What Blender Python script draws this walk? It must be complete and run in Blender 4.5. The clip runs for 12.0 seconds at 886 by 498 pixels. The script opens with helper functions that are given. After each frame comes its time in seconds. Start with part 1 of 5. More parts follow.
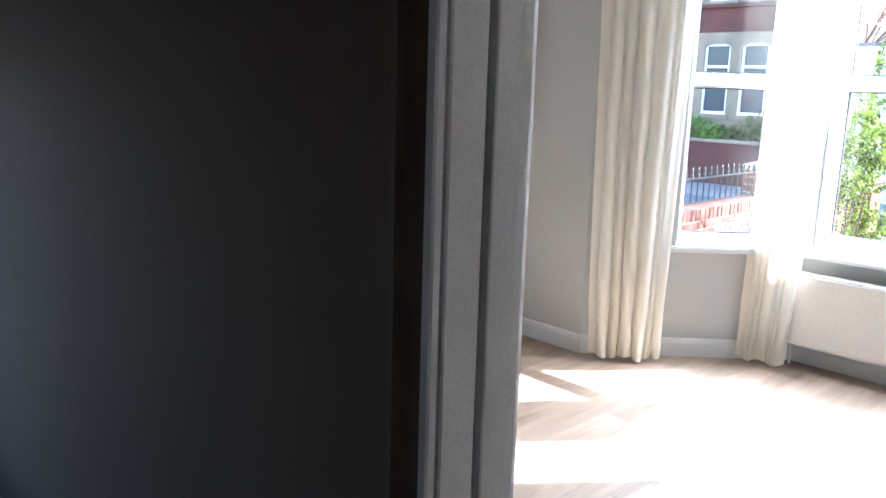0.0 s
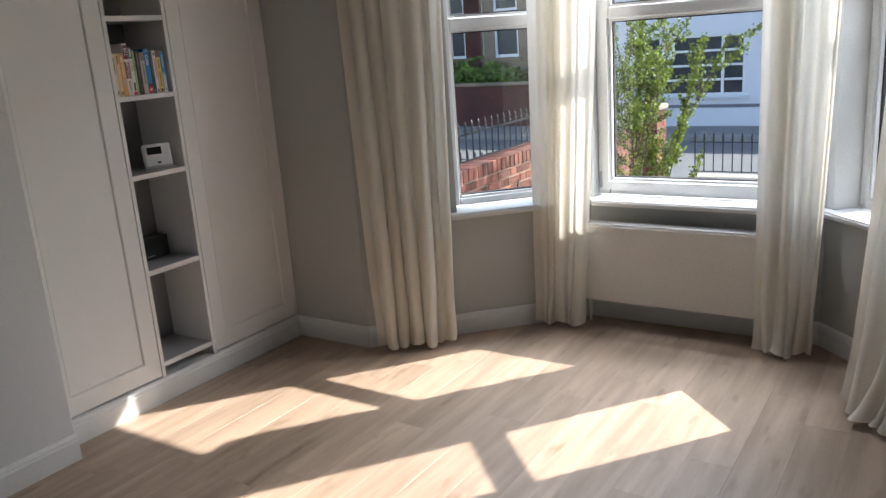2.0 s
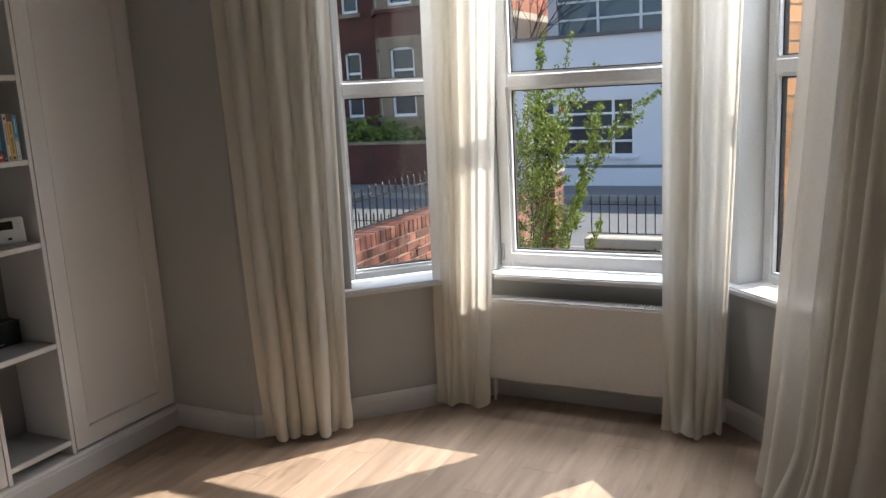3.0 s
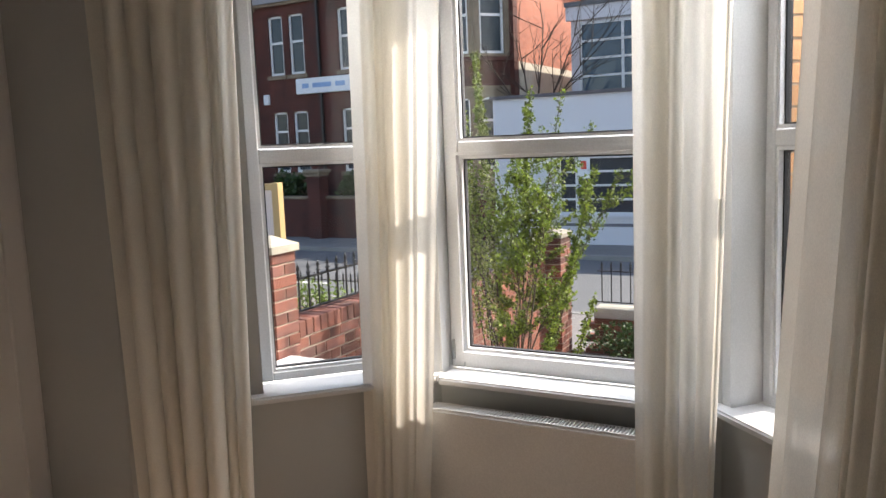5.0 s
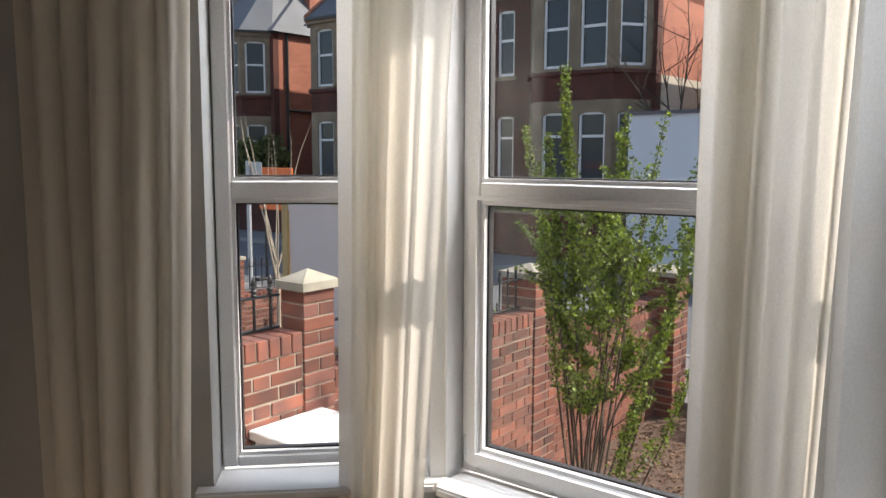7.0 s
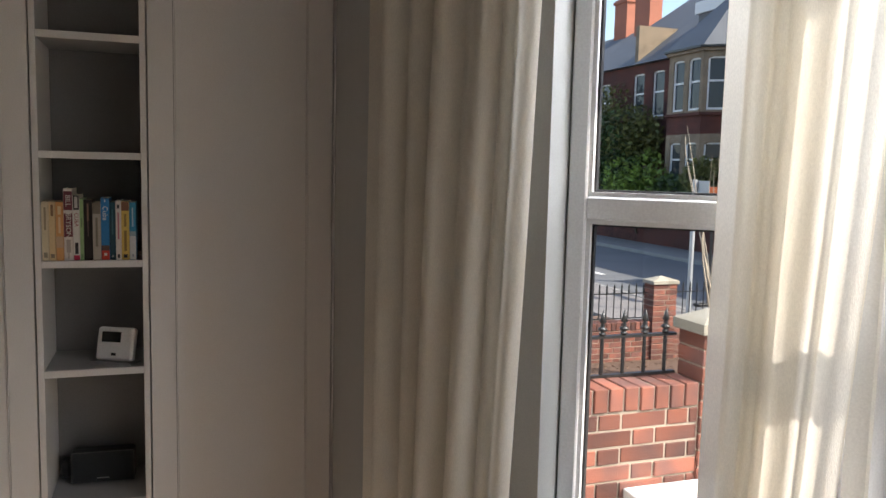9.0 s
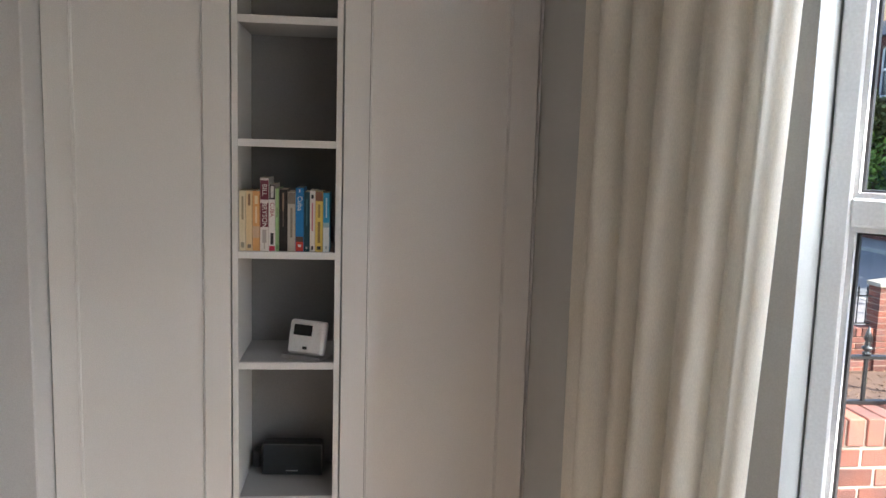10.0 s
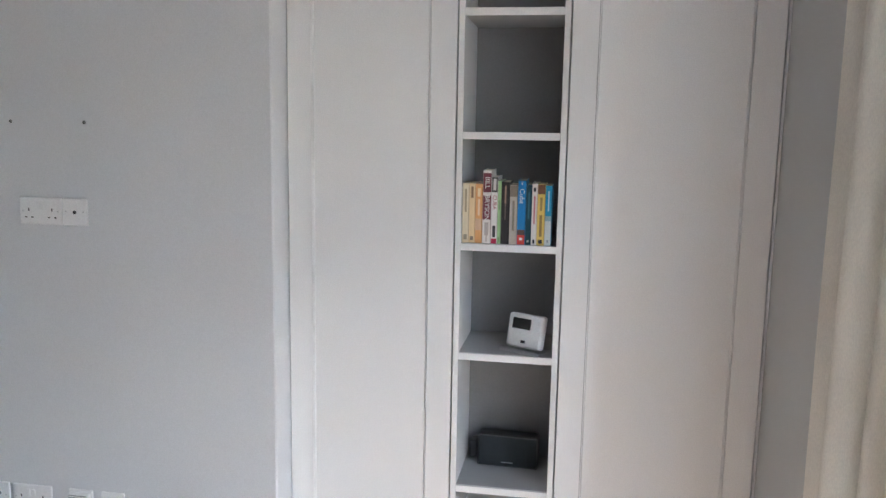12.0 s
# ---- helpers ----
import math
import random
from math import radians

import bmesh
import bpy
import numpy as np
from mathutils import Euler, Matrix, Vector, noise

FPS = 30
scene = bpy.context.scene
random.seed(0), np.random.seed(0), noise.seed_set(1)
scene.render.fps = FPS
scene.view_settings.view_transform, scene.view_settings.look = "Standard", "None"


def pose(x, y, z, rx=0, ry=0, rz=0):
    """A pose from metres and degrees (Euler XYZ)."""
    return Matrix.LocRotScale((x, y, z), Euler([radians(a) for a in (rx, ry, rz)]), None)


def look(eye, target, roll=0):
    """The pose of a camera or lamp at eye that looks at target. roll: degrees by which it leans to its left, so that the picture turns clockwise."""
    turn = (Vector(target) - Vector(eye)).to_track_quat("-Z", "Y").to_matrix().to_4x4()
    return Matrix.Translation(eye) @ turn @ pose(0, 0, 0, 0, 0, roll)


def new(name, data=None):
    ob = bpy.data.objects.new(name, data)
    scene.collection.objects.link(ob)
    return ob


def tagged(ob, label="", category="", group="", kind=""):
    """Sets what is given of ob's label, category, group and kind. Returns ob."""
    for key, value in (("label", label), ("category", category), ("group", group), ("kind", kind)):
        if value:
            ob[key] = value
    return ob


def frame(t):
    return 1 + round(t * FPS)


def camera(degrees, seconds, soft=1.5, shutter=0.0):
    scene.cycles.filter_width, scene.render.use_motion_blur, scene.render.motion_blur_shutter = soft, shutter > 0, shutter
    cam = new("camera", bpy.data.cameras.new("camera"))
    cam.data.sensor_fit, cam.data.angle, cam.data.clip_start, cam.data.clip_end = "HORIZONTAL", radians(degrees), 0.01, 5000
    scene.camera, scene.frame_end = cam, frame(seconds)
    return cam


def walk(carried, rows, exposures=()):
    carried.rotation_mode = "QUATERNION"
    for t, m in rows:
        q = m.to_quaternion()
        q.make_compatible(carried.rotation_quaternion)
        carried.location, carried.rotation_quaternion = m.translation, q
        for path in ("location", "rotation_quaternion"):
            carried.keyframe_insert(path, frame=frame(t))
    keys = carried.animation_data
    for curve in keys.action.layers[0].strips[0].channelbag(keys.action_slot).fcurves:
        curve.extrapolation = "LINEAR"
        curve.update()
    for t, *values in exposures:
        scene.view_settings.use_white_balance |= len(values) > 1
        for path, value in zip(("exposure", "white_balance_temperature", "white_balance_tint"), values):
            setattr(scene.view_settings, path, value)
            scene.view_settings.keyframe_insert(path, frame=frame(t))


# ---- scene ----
cam = camera(58.52, 12.0)
PATH = [
    (0, (3.167, -3.746, 1.549), (1.760, -2.385, 1.141), 1.70),
    (0.5, (3.132, -3.676, 1.534), (1.748, -2.301, 1.096), 0.07),
    (1, (3.115, -3.462, 1.494), (1.815, -2.046, 0.947), -2.96),
    (1.5, (3.133, -3.228, 1.533), (1.880, -1.781, 0.951), -5.09),
    (2, (3.031, -3.041, 1.542), (1.958, -1.432, 1.032), -4.14),
    (2.5, (2.922, -2.915, 1.579), (1.987, -1.210, 1.112), -4.23),
    (3, (2.911, -2.787, 1.584), (2.048, -1.025, 1.194), -3.03),
    (3.2, (2.937, -2.710, 1.573), (2.088, -0.930, 1.241), -2.72),
    (4.8, (3.025, -2.094, 1.616), (2.048, -0.376, 1.303), -3.10),
    (5, (2.985, -1.997, 1.635), (2.044, -0.252, 1.374), -2.26),
    (5.5, (3.019, -1.695, 1.779), (2.097, 0.072, 1.610), -1.44),
    (6, (3.063, -1.493, 1.776), (2.056, 0.229, 1.630), -2.12),
    (6.5, (3.011, -1.288, 1.748), (1.899, 0.364, 1.564), -0.42),
    (6.8, (2.965, -1.146, 1.713), (1.782, 0.455, 1.513), 0.11),
    (7, (2.959, -1.087, 1.730), (1.723, 0.468, 1.496), 0.16),
    (7.5, (2.976, -0.915, 1.720), (1.486, 0.398, 1.480), 0.13),
    (9.5, (2.515, -0.509, 1.711), (0.594, -0.062, 1.492), 1.80),
    (10, (2.403, -0.530, 1.729), (0.444, -0.331, 1.476), 1.70),
    (10.5, (2.332, -0.476, 1.751), (0.368, -0.508, 1.463), 0.30),
    (11, (2.330, -0.498, 1.763), (0.378, -0.634, 1.433), 0.10),
    (11.5, (2.355, -0.534, 1.746), (0.410, -0.778, 1.434), 0.40),
    (12, (2.359, -0.561, 1.738), (0.423, -0.887, 1.445), 1.00),
]
EXPO = [(0, 3.45, 5450, 9), (0.5, 3.5, 5450, 9), (1.0, 3.05, 5600, 9), (1.5, 2.42, 5800, 10), (2.0, 1.5, 6200, 11), (2.5, 1.05, 6400, 12), (3.0, 1.15, 6500, 13), (5.0, 1.15, 6800, 15), (5.5, 0.8, 6850, 15), (7.0, 0.68, 6800, 15), (7.5, 0.4, 6600, 14), (9.5, 1.55, 6700, 14), (10.5, 2.45, 5600, 10), (12.0, 2.8, 5500, 10)]
walk(cam, [(t, look(eye, target, roll)) for t, eye, target, roll in PATH], exposures=EXPO)

# ---- light ----
world = bpy.data.worlds.new("world")
scene.world = world
world.use_nodes = True
wn = world.node_tree
sky = wn.nodes.new("ShaderNodeTexSky")
sky.sky_type = "NISHITA"
sky.sun_disc = False
SUN_AZ = math.atan2(0.625, 0.78)      # from +y towards +x
SUN_EL = radians(39.8)
sky.sun_elevation, sky.sun_rotation = SUN_EL, SUN_AZ
sky.air_density, sky.dust_density = 1.0, 1.5
wn.links.new(sky.outputs[0], wn.nodes["Background"].inputs[0])
wn.nodes["Background"].inputs[1].default_value = 0.15

sun_data = bpy.data.lights.new("sun", "SUN")
sun_data.energy, sun_data.angle, sun_data.color = 4.7, radians(0.55), (1.0, 0.93, 0.83)
sun = new("sun", sun_data)
sun.matrix_world = look((6, 8, 9), (6 - math.sin(SUN_AZ) * math.cos(SUN_EL), 8 - math.cos(SUN_AZ) * math.cos(SUN_EL), 9 - math.sin(SUN_EL)))


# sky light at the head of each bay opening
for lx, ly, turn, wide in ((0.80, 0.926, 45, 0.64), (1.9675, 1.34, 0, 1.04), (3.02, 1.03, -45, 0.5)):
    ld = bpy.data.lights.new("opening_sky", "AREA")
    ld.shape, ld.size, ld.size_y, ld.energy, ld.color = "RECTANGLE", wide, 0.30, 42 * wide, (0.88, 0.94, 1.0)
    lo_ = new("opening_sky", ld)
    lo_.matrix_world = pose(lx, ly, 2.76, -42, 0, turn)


# ---- materials ----
def mat(name, color, rough=0.6, color2=None, scale=8.0, fine=120.0, bump=0.08, metal=0.0, vary=0.0, stretch=(1, 1, 1), amount=0.5, trans=0.0, mid=0.5, sheer=0.0):
    """A surface with two scales of variation in colour and relief; vary: difference from piece to piece."""
    m = bpy.data.materials.new(name)
    m.use_nodes = True
    nt = m.node_tree
    b = nt.nodes["Principled BSDF"]
    b.inputs["Roughness"].default_value, b.inputs["Metallic"].default_value = rough, metal
    tc, mp = nt.nodes.new("ShaderNodeTexCoord"), nt.nodes.new("ShaderNodeMapping")
    mp.inputs["Scale"].default_value = stretch
    oi = nt.nodes.new("ShaderNodeObjectInfo")
    nt.links.new(tc.outputs["Object"], mp.inputs["Vector"])
    add = nt.nodes.new("ShaderNodeVectorMath")
    add.operation = "MULTIPLY_ADD"
    add.inputs[1].default_value = (1, 1, 1)
    rnd = nt.nodes.new("ShaderNodeMath")
    rnd.operation = "MULTIPLY"
    rnd.inputs[1].default_value = 37.0 if vary else 0.0
    nt.links.new(oi.outputs["Random"], rnd.inputs[0])
    nt.links.new(mp.outputs[0], add.inputs[0])
    nt.links.new(rnd.outputs[0], add.inputs[2])
    n1, n2 = nt.nodes.new("ShaderNodeTexNoise"), nt.nodes.new("ShaderNodeTexNoise")
    n1.inputs["Scale"].default_value, n1.inputs["Detail"].default_value = scale, 5
    n2.inputs["Scale"].default_value, n2.inputs["Detail"].default_value = fine, 3
    for n in (n1, n2):
        nt.links.new(add.outputs[0], n.inputs["Vector"])
    mix1 = nt.nodes.new("ShaderNodeMix")
    mix1.data_type = "RGBA"
    c2 = color2 or tuple(c * 0.82 for c in color)
    mix1.inputs["A"].default_value, mix1.inputs["B"].default_value = (*color, 1), (*c2, 1)
    ramp = nt.nodes.new("ShaderNodeMapRange")
    ramp.inputs["From Min"].default_value, ramp.inputs["From Max"].default_value = mid - 0.18, mid + 0.18
    ramp.inputs["To Max"].default_value = amount
    nt.links.new(n1.outputs["Fac"], ramp.inputs["Value"])
    nt.links.new(ramp.outputs[0], mix1.inputs["Factor"])
    out = mix1.outputs["Result"]
    hsv = nt.nodes.new("ShaderNodeHueSaturation")
    val = nt.nodes.new("ShaderNodeMapRange")
    val.inputs["From Min"].default_value, val.inputs["From Max"].default_value = 0.3, 0.7
    val.inputs["To Min"].default_value, val.inputs["To Max"].default_value = 0.94, 1.06
    nt.links.new(n2.outputs["Fac"], val.inputs["Value"])
    vout = val.outputs[0]
    if vary:
        pv, mul = nt.nodes.new("ShaderNodeMapRange"), nt.nodes.new("ShaderNodeMath")
        pv.inputs["To Min"].default_value, pv.inputs["To Max"].default_value = 1 - vary, 1 + vary
        mul.operation = "MULTIPLY"
        nt.links.new(oi.outputs["Random"], pv.inputs["Value"])
        nt.links.new(pv.outputs[0], mul.inputs[0])
        nt.links.new(vout, mul.inputs[1])
        vout = mul.outputs[0]
    nt.links.new(vout, hsv.inputs["Value"])
    nt.links.new(out, hsv.inputs["Color"])
    nt.links.new(hsv.outputs[0], b.inputs["Base Color"])
    bp = nt.nodes.new("ShaderNodeBump")
    bp.inputs["Strength"].default_value, bp.inputs["Distance"].default_value = bump, 0.004
    nt.links.new(n2.outputs["Fac"], bp.inputs["Height"])
    nt.links.new(bp.outputs[0], b.inputs["Normal"])
    if trans:
        tr, ms = nt.nodes.new("ShaderNodeBsdfTranslucent"), nt.nodes.new("ShaderNodeMixShader")
        ms.inputs[0].default_value = trans
        nt.links.new(hsv.outputs[0], tr.inputs["Color"])
        nt.links.new(b.outputs[0], ms.inputs[1])
        nt.links.new(tr.outputs[0], ms.inputs[2])
        out = ms.outputs[0]
        if sheer:
            tp, m2 = nt.nodes.new("ShaderNodeBsdfTransparent"), nt.nodes.new("ShaderNodeMixShader")
            m2.inputs[0].default_value = sheer
            nt.links.new(out, m2.inputs[1])
            nt.links.new(tp.outputs[0], m2.inputs[2])
            out = m2.outputs[0]
        nt.links.new(out, nt.nodes["Material Output"].inputs["Surface"])
    return m


def island_vary(m, lo, hi):
    """Adds a difference in brightness from island to island of a joined mesh."""
    nt = m.node_tree
    hsv = [n for n in nt.nodes if n.bl_idname == "ShaderNodeHueSaturation"][0]
    old = hsv.inputs["Value"].links[0].from_socket
    g, r, k = nt.nodes.new("ShaderNodeNewGeometry"), nt.nodes.new("ShaderNodeMapRange"), nt.nodes.new("ShaderNodeMath")
    r.inputs["To Min"].default_value, r.inputs["To Max"].default_value = lo, hi
    k.operation = "MULTIPLY"
    nt.links.new(g.outputs["Random Per Island"], r.inputs["Value"])
    nt.links.new(r.outputs[0], k.inputs[0])
    nt.links.new(old, k.inputs[1])
    nt.links.new(k.outputs[0], hsv.inputs["Value"])
    return m


def glass_mat(name, tint=(0.97, 0.99, 0.98)):
    m = bpy.data.materials.new(name)
    m.use_nodes = True
    nt = m.node_tree
    tr, gl, ms, lw = (nt.nodes.new(k) for k in ("ShaderNodeBsdfTransparent", "ShaderNodeBsdfGlossy", "ShaderNodeMixShader", "ShaderNodeFresnel"))
    tr.inputs["Color"].default_value = (*tint, 1)
    gl.inputs["Roughness"].default_value = 0.0
    lw.inputs["IOR"].default_value = 1.38
    nt.links.new(lw.outputs[0], ms.inputs[0])
    nt.links.new(tr.outputs[0], ms.inputs[1])
    nt.links.new(gl.outputs[0], ms.inputs[2])
    nt.links.new(ms.outputs[0], nt.nodes["Material Output"].inputs["Surface"])
    return m


M = {}
M["wall"] = mat("wall_paint", (0.458, 0.468, 0.454), 0.75, (0.428, 0.438, 0.424), 2.5, 260, 0.10, amount=0.5)
# dark warm tone carries the hall's dimness and offsets its bluish light
M["hall"] = mat("hall_dim_paint", (0.150, 0.113, 0.080), 0.85, (0.135, 0.101, 0.072), 2.5, 260, 0.10)
M["trim"] = mat("white_trim", (0.66, 0.665, 0.66), 0.42, (0.61, 0.615, 0.61), 3.0, 180, 0.05)
M["frame_trim"] = mat("grey_white_casing", (0.84, 0.845, 0.84), 0.45, (0.78, 0.785, 0.78), 3.0, 160, 0.08)
M["cab"] = mat("cabinet_paint", (0.73, 0.73, 0.725), 0.50, (0.70, 0.70, 0.695), 2.0, 300, 0.05)
# the two greys below are darkened for the shade inside the shelves
M["cab_dark"] = mat("cabinet_recess_shade", (0.24, 0.243, 0.242), 0.55, (0.21, 0.213, 0.212), 2.0, 240, 0.05)
M["cab_mid"] = mat("shelf_top_shade", (0.36, 0.363, 0.362), 0.5, (0.33, 0.333, 0.332), 2.0, 240, 0.05)
M["breast"] = mat("breast_paint", (0.60, 0.605, 0.615), 0.6, (0.57, 0.575, 0.585), 1.6, 260, 0.09)
M["ceil"] = mat("ceiling_paint", (0.80, 0.80, 0.79), 0.85, (0.77, 0.77, 0.76), 2.0, 220, 0.08)
M["upvc"] = mat("white_upvc", (0.74, 0.75, 0.76), 0.32, (0.70, 0.71, 0.72), 3.0, 140, 0.03)
M["gasket"] = mat("gasket_and_shade_black", (0.015, 0.015, 0.016), 0.6)
M["silver"] = mat("steel", (0.55, 0.55, 0.55), 0.3, metal=1.0)
M["black"] = mat("black_plastic", (0.02, 0.021, 0.022), 0.45, bump=0.15)
M["screen"] = mat("dark_screen", (0.012, 0.013, 0.013), 0.12, bump=0.0)
M["white_plastic"] = mat("white_plastic", (0.74, 0.735, 0.73), 0.35, (0.70, 0.695, 0.69), 6, 200, 0.03)
M["rad"] = mat("radiator_enamel", (0.74, 0.735, 0.715), 0.30, (0.71, 0.705, 0.685), 2.5, 160, 0.03)
M["curtain"] = mat("linen_curtain", (0.87, 0.835, 0.755), 0.9, (0.82, 0.785, 0.70), 5, 420, 0.35, stretch=(1, 1, 0.35), trans=0.38, sheer=0.05)
M["glass"] = glass_mat("window_glass")
M["mortar"] = mat("mortar", (0.36, 0.30, 0.235), 0.95, (0.27, 0.225, 0.18), 9, 150, 0.5)
M["brick"] = mat("red_brick", (0.235, 0.078, 0.048), 0.88, (0.095, 0.048, 0.042), 5, 120, 0.5, vary=0.45, amount=0.95)
M["brick_far"] = island_vary(mat("red_brick_joined", (0.26, 0.092, 0.056), 0.88, (0.14, 0.06, 0.048), 5, 110, 0.5, amount=0.8), 0.62, 1.3)
M["quoin"] = island_vary(mat("buff_brick", (0.50, 0.27, 0.13), 0.88, (0.40, 0.20, 0.10), 6, 110, 0.4, amount=0.8), 0.75, 1.2)
M["stone"] = mat("pale_stone", (0.50, 0.46, 0.38), 0.85, (0.38, 0.35, 0.29), 7, 90, 0.4, amount=0.7)
M["cap_stone"] = mat("weathered_cap_stone", (0.38, 0.345, 0.28), 0.9, (0.22, 0.20, 0.16), 6, 70, 0.5, amount=0.9)
M["white_stone"] = mat("white_slab", (0.78, 0.77, 0.75), 0.8, (0.70, 0.69, 0.66), 7, 90, 0.2)
M["iron"] = mat("black_iron", (0.012, 0.012, 0.013), 0.38, (0.02, 0.018, 0.016), 20, 200, 0.15)
M["soil"] = mat("soil_mulch", (0.075, 0.045, 0.032), 0.95, (0.16, 0.10, 0.07), 30, 220, 0.9, amount=0.8)
M["bark_chip"] = island_vary(mat("bark_chip", (0.20, 0.12, 0.075), 0.9, (0.10, 0.06, 0.04), 30, 200, 0.5), 0.4, 1.7)
M["asphalt"] = mat("asphalt", (0.13, 0.134, 0.142), 0.85, (0.10, 0.104, 0.11), 0.8, 90, 0.5, amount=0.8)
M["paving"] = mat("paving", (0.20, 0.185, 0.18), 0.9, (0.15, 0.14, 0.135), 1.5, 60, 0.4)
M["kerb"] = mat("kerb_stone", (0.28, 0.27, 0.255), 0.9, (0.2, 0.19, 0.18), 3, 80, 0.3)
M["paint_line"] = mat("road_paint", (0.7, 0.7, 0.68), 0.8, (0.5, 0.5, 0.49), 6, 60, 0.2)
M["render"] = mat("white_render", (0.66, 0.66, 0.70), 0.85, (0.60, 0.60, 0.64), 0.6, 40, 0.15)
# front brick is darkened for shade, gable brick brightened for sun, by colour
M["far_brick_shaded"] = mat("far_brick_shaded", (0.100, 0.030, 0.021), 0.9, (0.038, 0.016, 0.014), 1.2, 12, 0.5, amount=0.8)
M["orange_brick"] = mat("gable_brick_sunlit", (0.36, 0.135, 0.085), 0.9, (0.27, 0.095, 0.060), 1.2, 14, 0.5, amount=0.7)


def coursed(m, depth):
    """Courses of real brick size laid over a wall's own colour, on faces along x or y."""
    nt = m.node_tree
    hsv = [n for n in nt.nodes if n.bl_idname == "ShaderNodeHueSaturation"][0]
    tc, sp_, cb, ad, br_ = (nt.nodes.new(k) for k in ("ShaderNodeTexCoord", "ShaderNodeSeparateXYZ", "ShaderNodeCombineXYZ", "ShaderNodeMath", "ShaderNodeTexBrick"))
    nt.links.new(tc.outputs["Object"], sp_.inputs[0])
    nt.links.new(sp_.outputs[0], ad.inputs[0])
    nt.links.new(sp_.outputs[1], ad.inputs[1])
    nt.links.new(ad.outputs[0], cb.inputs[0])
    nt.links.new(sp_.outputs[2], cb.inputs[1])
    nt.links.new(cb.outputs[0], br_.inputs["Vector"])
    br_.inputs["Scale"].default_value = 1.0
    br_.inputs["Brick Width"].default_value, br_.inputs["Row Height"].default_value, br_.inputs["Mortar Size"].default_value = 0.225, 0.075, 0.010
    br_.inputs["Color1"].default_value, br_.inputs["Color2"].default_value, br_.inputs["Mortar"].default_value = (0.62,) * 3 + (1,), (1.45,) * 3 + (1,), (1.25, 1.3, 1.35, 1)
    mx = nt.nodes.new("ShaderNodeMix")
    mx.data_type, mx.blend_type = "RGBA", "MULTIPLY"
    mx.inputs["Factor"].default_value = depth
    nt.links.new(hsv.outputs[0], mx.inputs["A"])
    nt.links.new(br_.outputs["Color"], mx.inputs["B"])
    nt.links.new(mx.outputs["Result"], nt.nodes["Principled BSDF"].inputs["Base Color"])
    return m


coursed(M["far_brick_shaded"], 0.8)
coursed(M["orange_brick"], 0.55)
M["far_stone"] = mat("bay_stone", (0.27, 0.205, 0.14), 0.9, (0.13, 0.098, 0.068), 2.2, 16, 0.4, amount=0.8)
M["slate"] = mat("roof_slate", (0.135, 0.145, 0.16), 0.7, (0.09, 0.097, 0.11), 1.5, 10, 0.5, amount=0.8)
M["ridge"] = mat("ridge_tile", (0.33, 0.14, 0.09), 0.85)
M["sash"] = mat("sash_paint", (0.72, 0.72, 0.72), 0.5)
M["far_glass"] = mat("house_glass", (0.035, 0.045, 0.055), 0.06, (0.05, 0.06, 0.07), 0.7, 3, 0.02)
M["far_glass"].node_tree.nodes["Principled BSDF"].inputs["Specular IOR Level"].default_value = 0.28
M["blue_glass"] = mat("office_glass", (0.04, 0.075, 0.12), 0.05, (0.03, 0.06, 0.1), 0.5, 3, 0.02)
M["blind"] = mat("window_blind", (0.5, 0.55, 0.6), 0.6)
M["sign_white"] = mat("sign_board", (0.75, 0.77, 0.80), 0.5)
M["sign_red"] = mat("sign_red", (0.6, 0.05, 0.03), 0.5)
M["sign_blue"] = mat("sign_blue", (0.25, 0.4, 0.65), 0.5)
M["orange"] = mat("orange_barrier", (0.8, 0.16, 0.03), 0.5)
M["board"] = mat("pale_pink_board", (0.66, 0.57, 0.53), 0.8, (0.60, 0.52, 0.48), 2, 40, 0.1)
M["timber"] = mat("new_timber", (0.52, 0.36, 0.16), 0.75, (0.42, 0.28, 0.12), 6, 50, 0.2, stretch=(1, 1, 0.15))
M["galv"] = mat("galvanised_post", (0.45, 0.46, 0.47), 0.45, (0.38, 0.39, 0.40), 5, 60, 0.1, metal=0.4)
M["twig"] = mat("shrub_stem", (0.055, 0.04, 0.03), 0.9, (0.10, 0.075, 0.055), 20, 120, 0.3)
M["pale_twig"] = mat("pale_twig", (0.40, 0.34, 0.26), 0.9, (0.3, 0.25, 0.19), 20, 120, 0.3)
M["leaf"] = island_vary(mat("leaf_spring", (0.19, 0.255, 0.03), 0.5, (0.10, 0.155, 0.022), 3, 60, 0.1, trans=0.32), 0.15, 1.45)
M["leaf_dark"] = island_vary(mat("leaf_dark", (0.045, 0.085, 0.022), 0.45, (0.03, 0.06, 0.018), 2, 40, 0.1, trans=0.3), 0.4, 1.7)
M["leaf_olive"] = island_vary(mat("leaf_olive", (0.14, 0.15, 0.045), 0.55, (0.09, 0.10, 0.03), 2, 40, 0.1, trans=0.35), 0.45, 1.5)
M["hedge_leaf"] = island_vary(mat("hedge_leaf", (0.19, 0.28, 0.05), 0.5, (0.11, 0.18, 0.035), 2, 40, 0.1, trans=0.35), 0.4, 1.5)


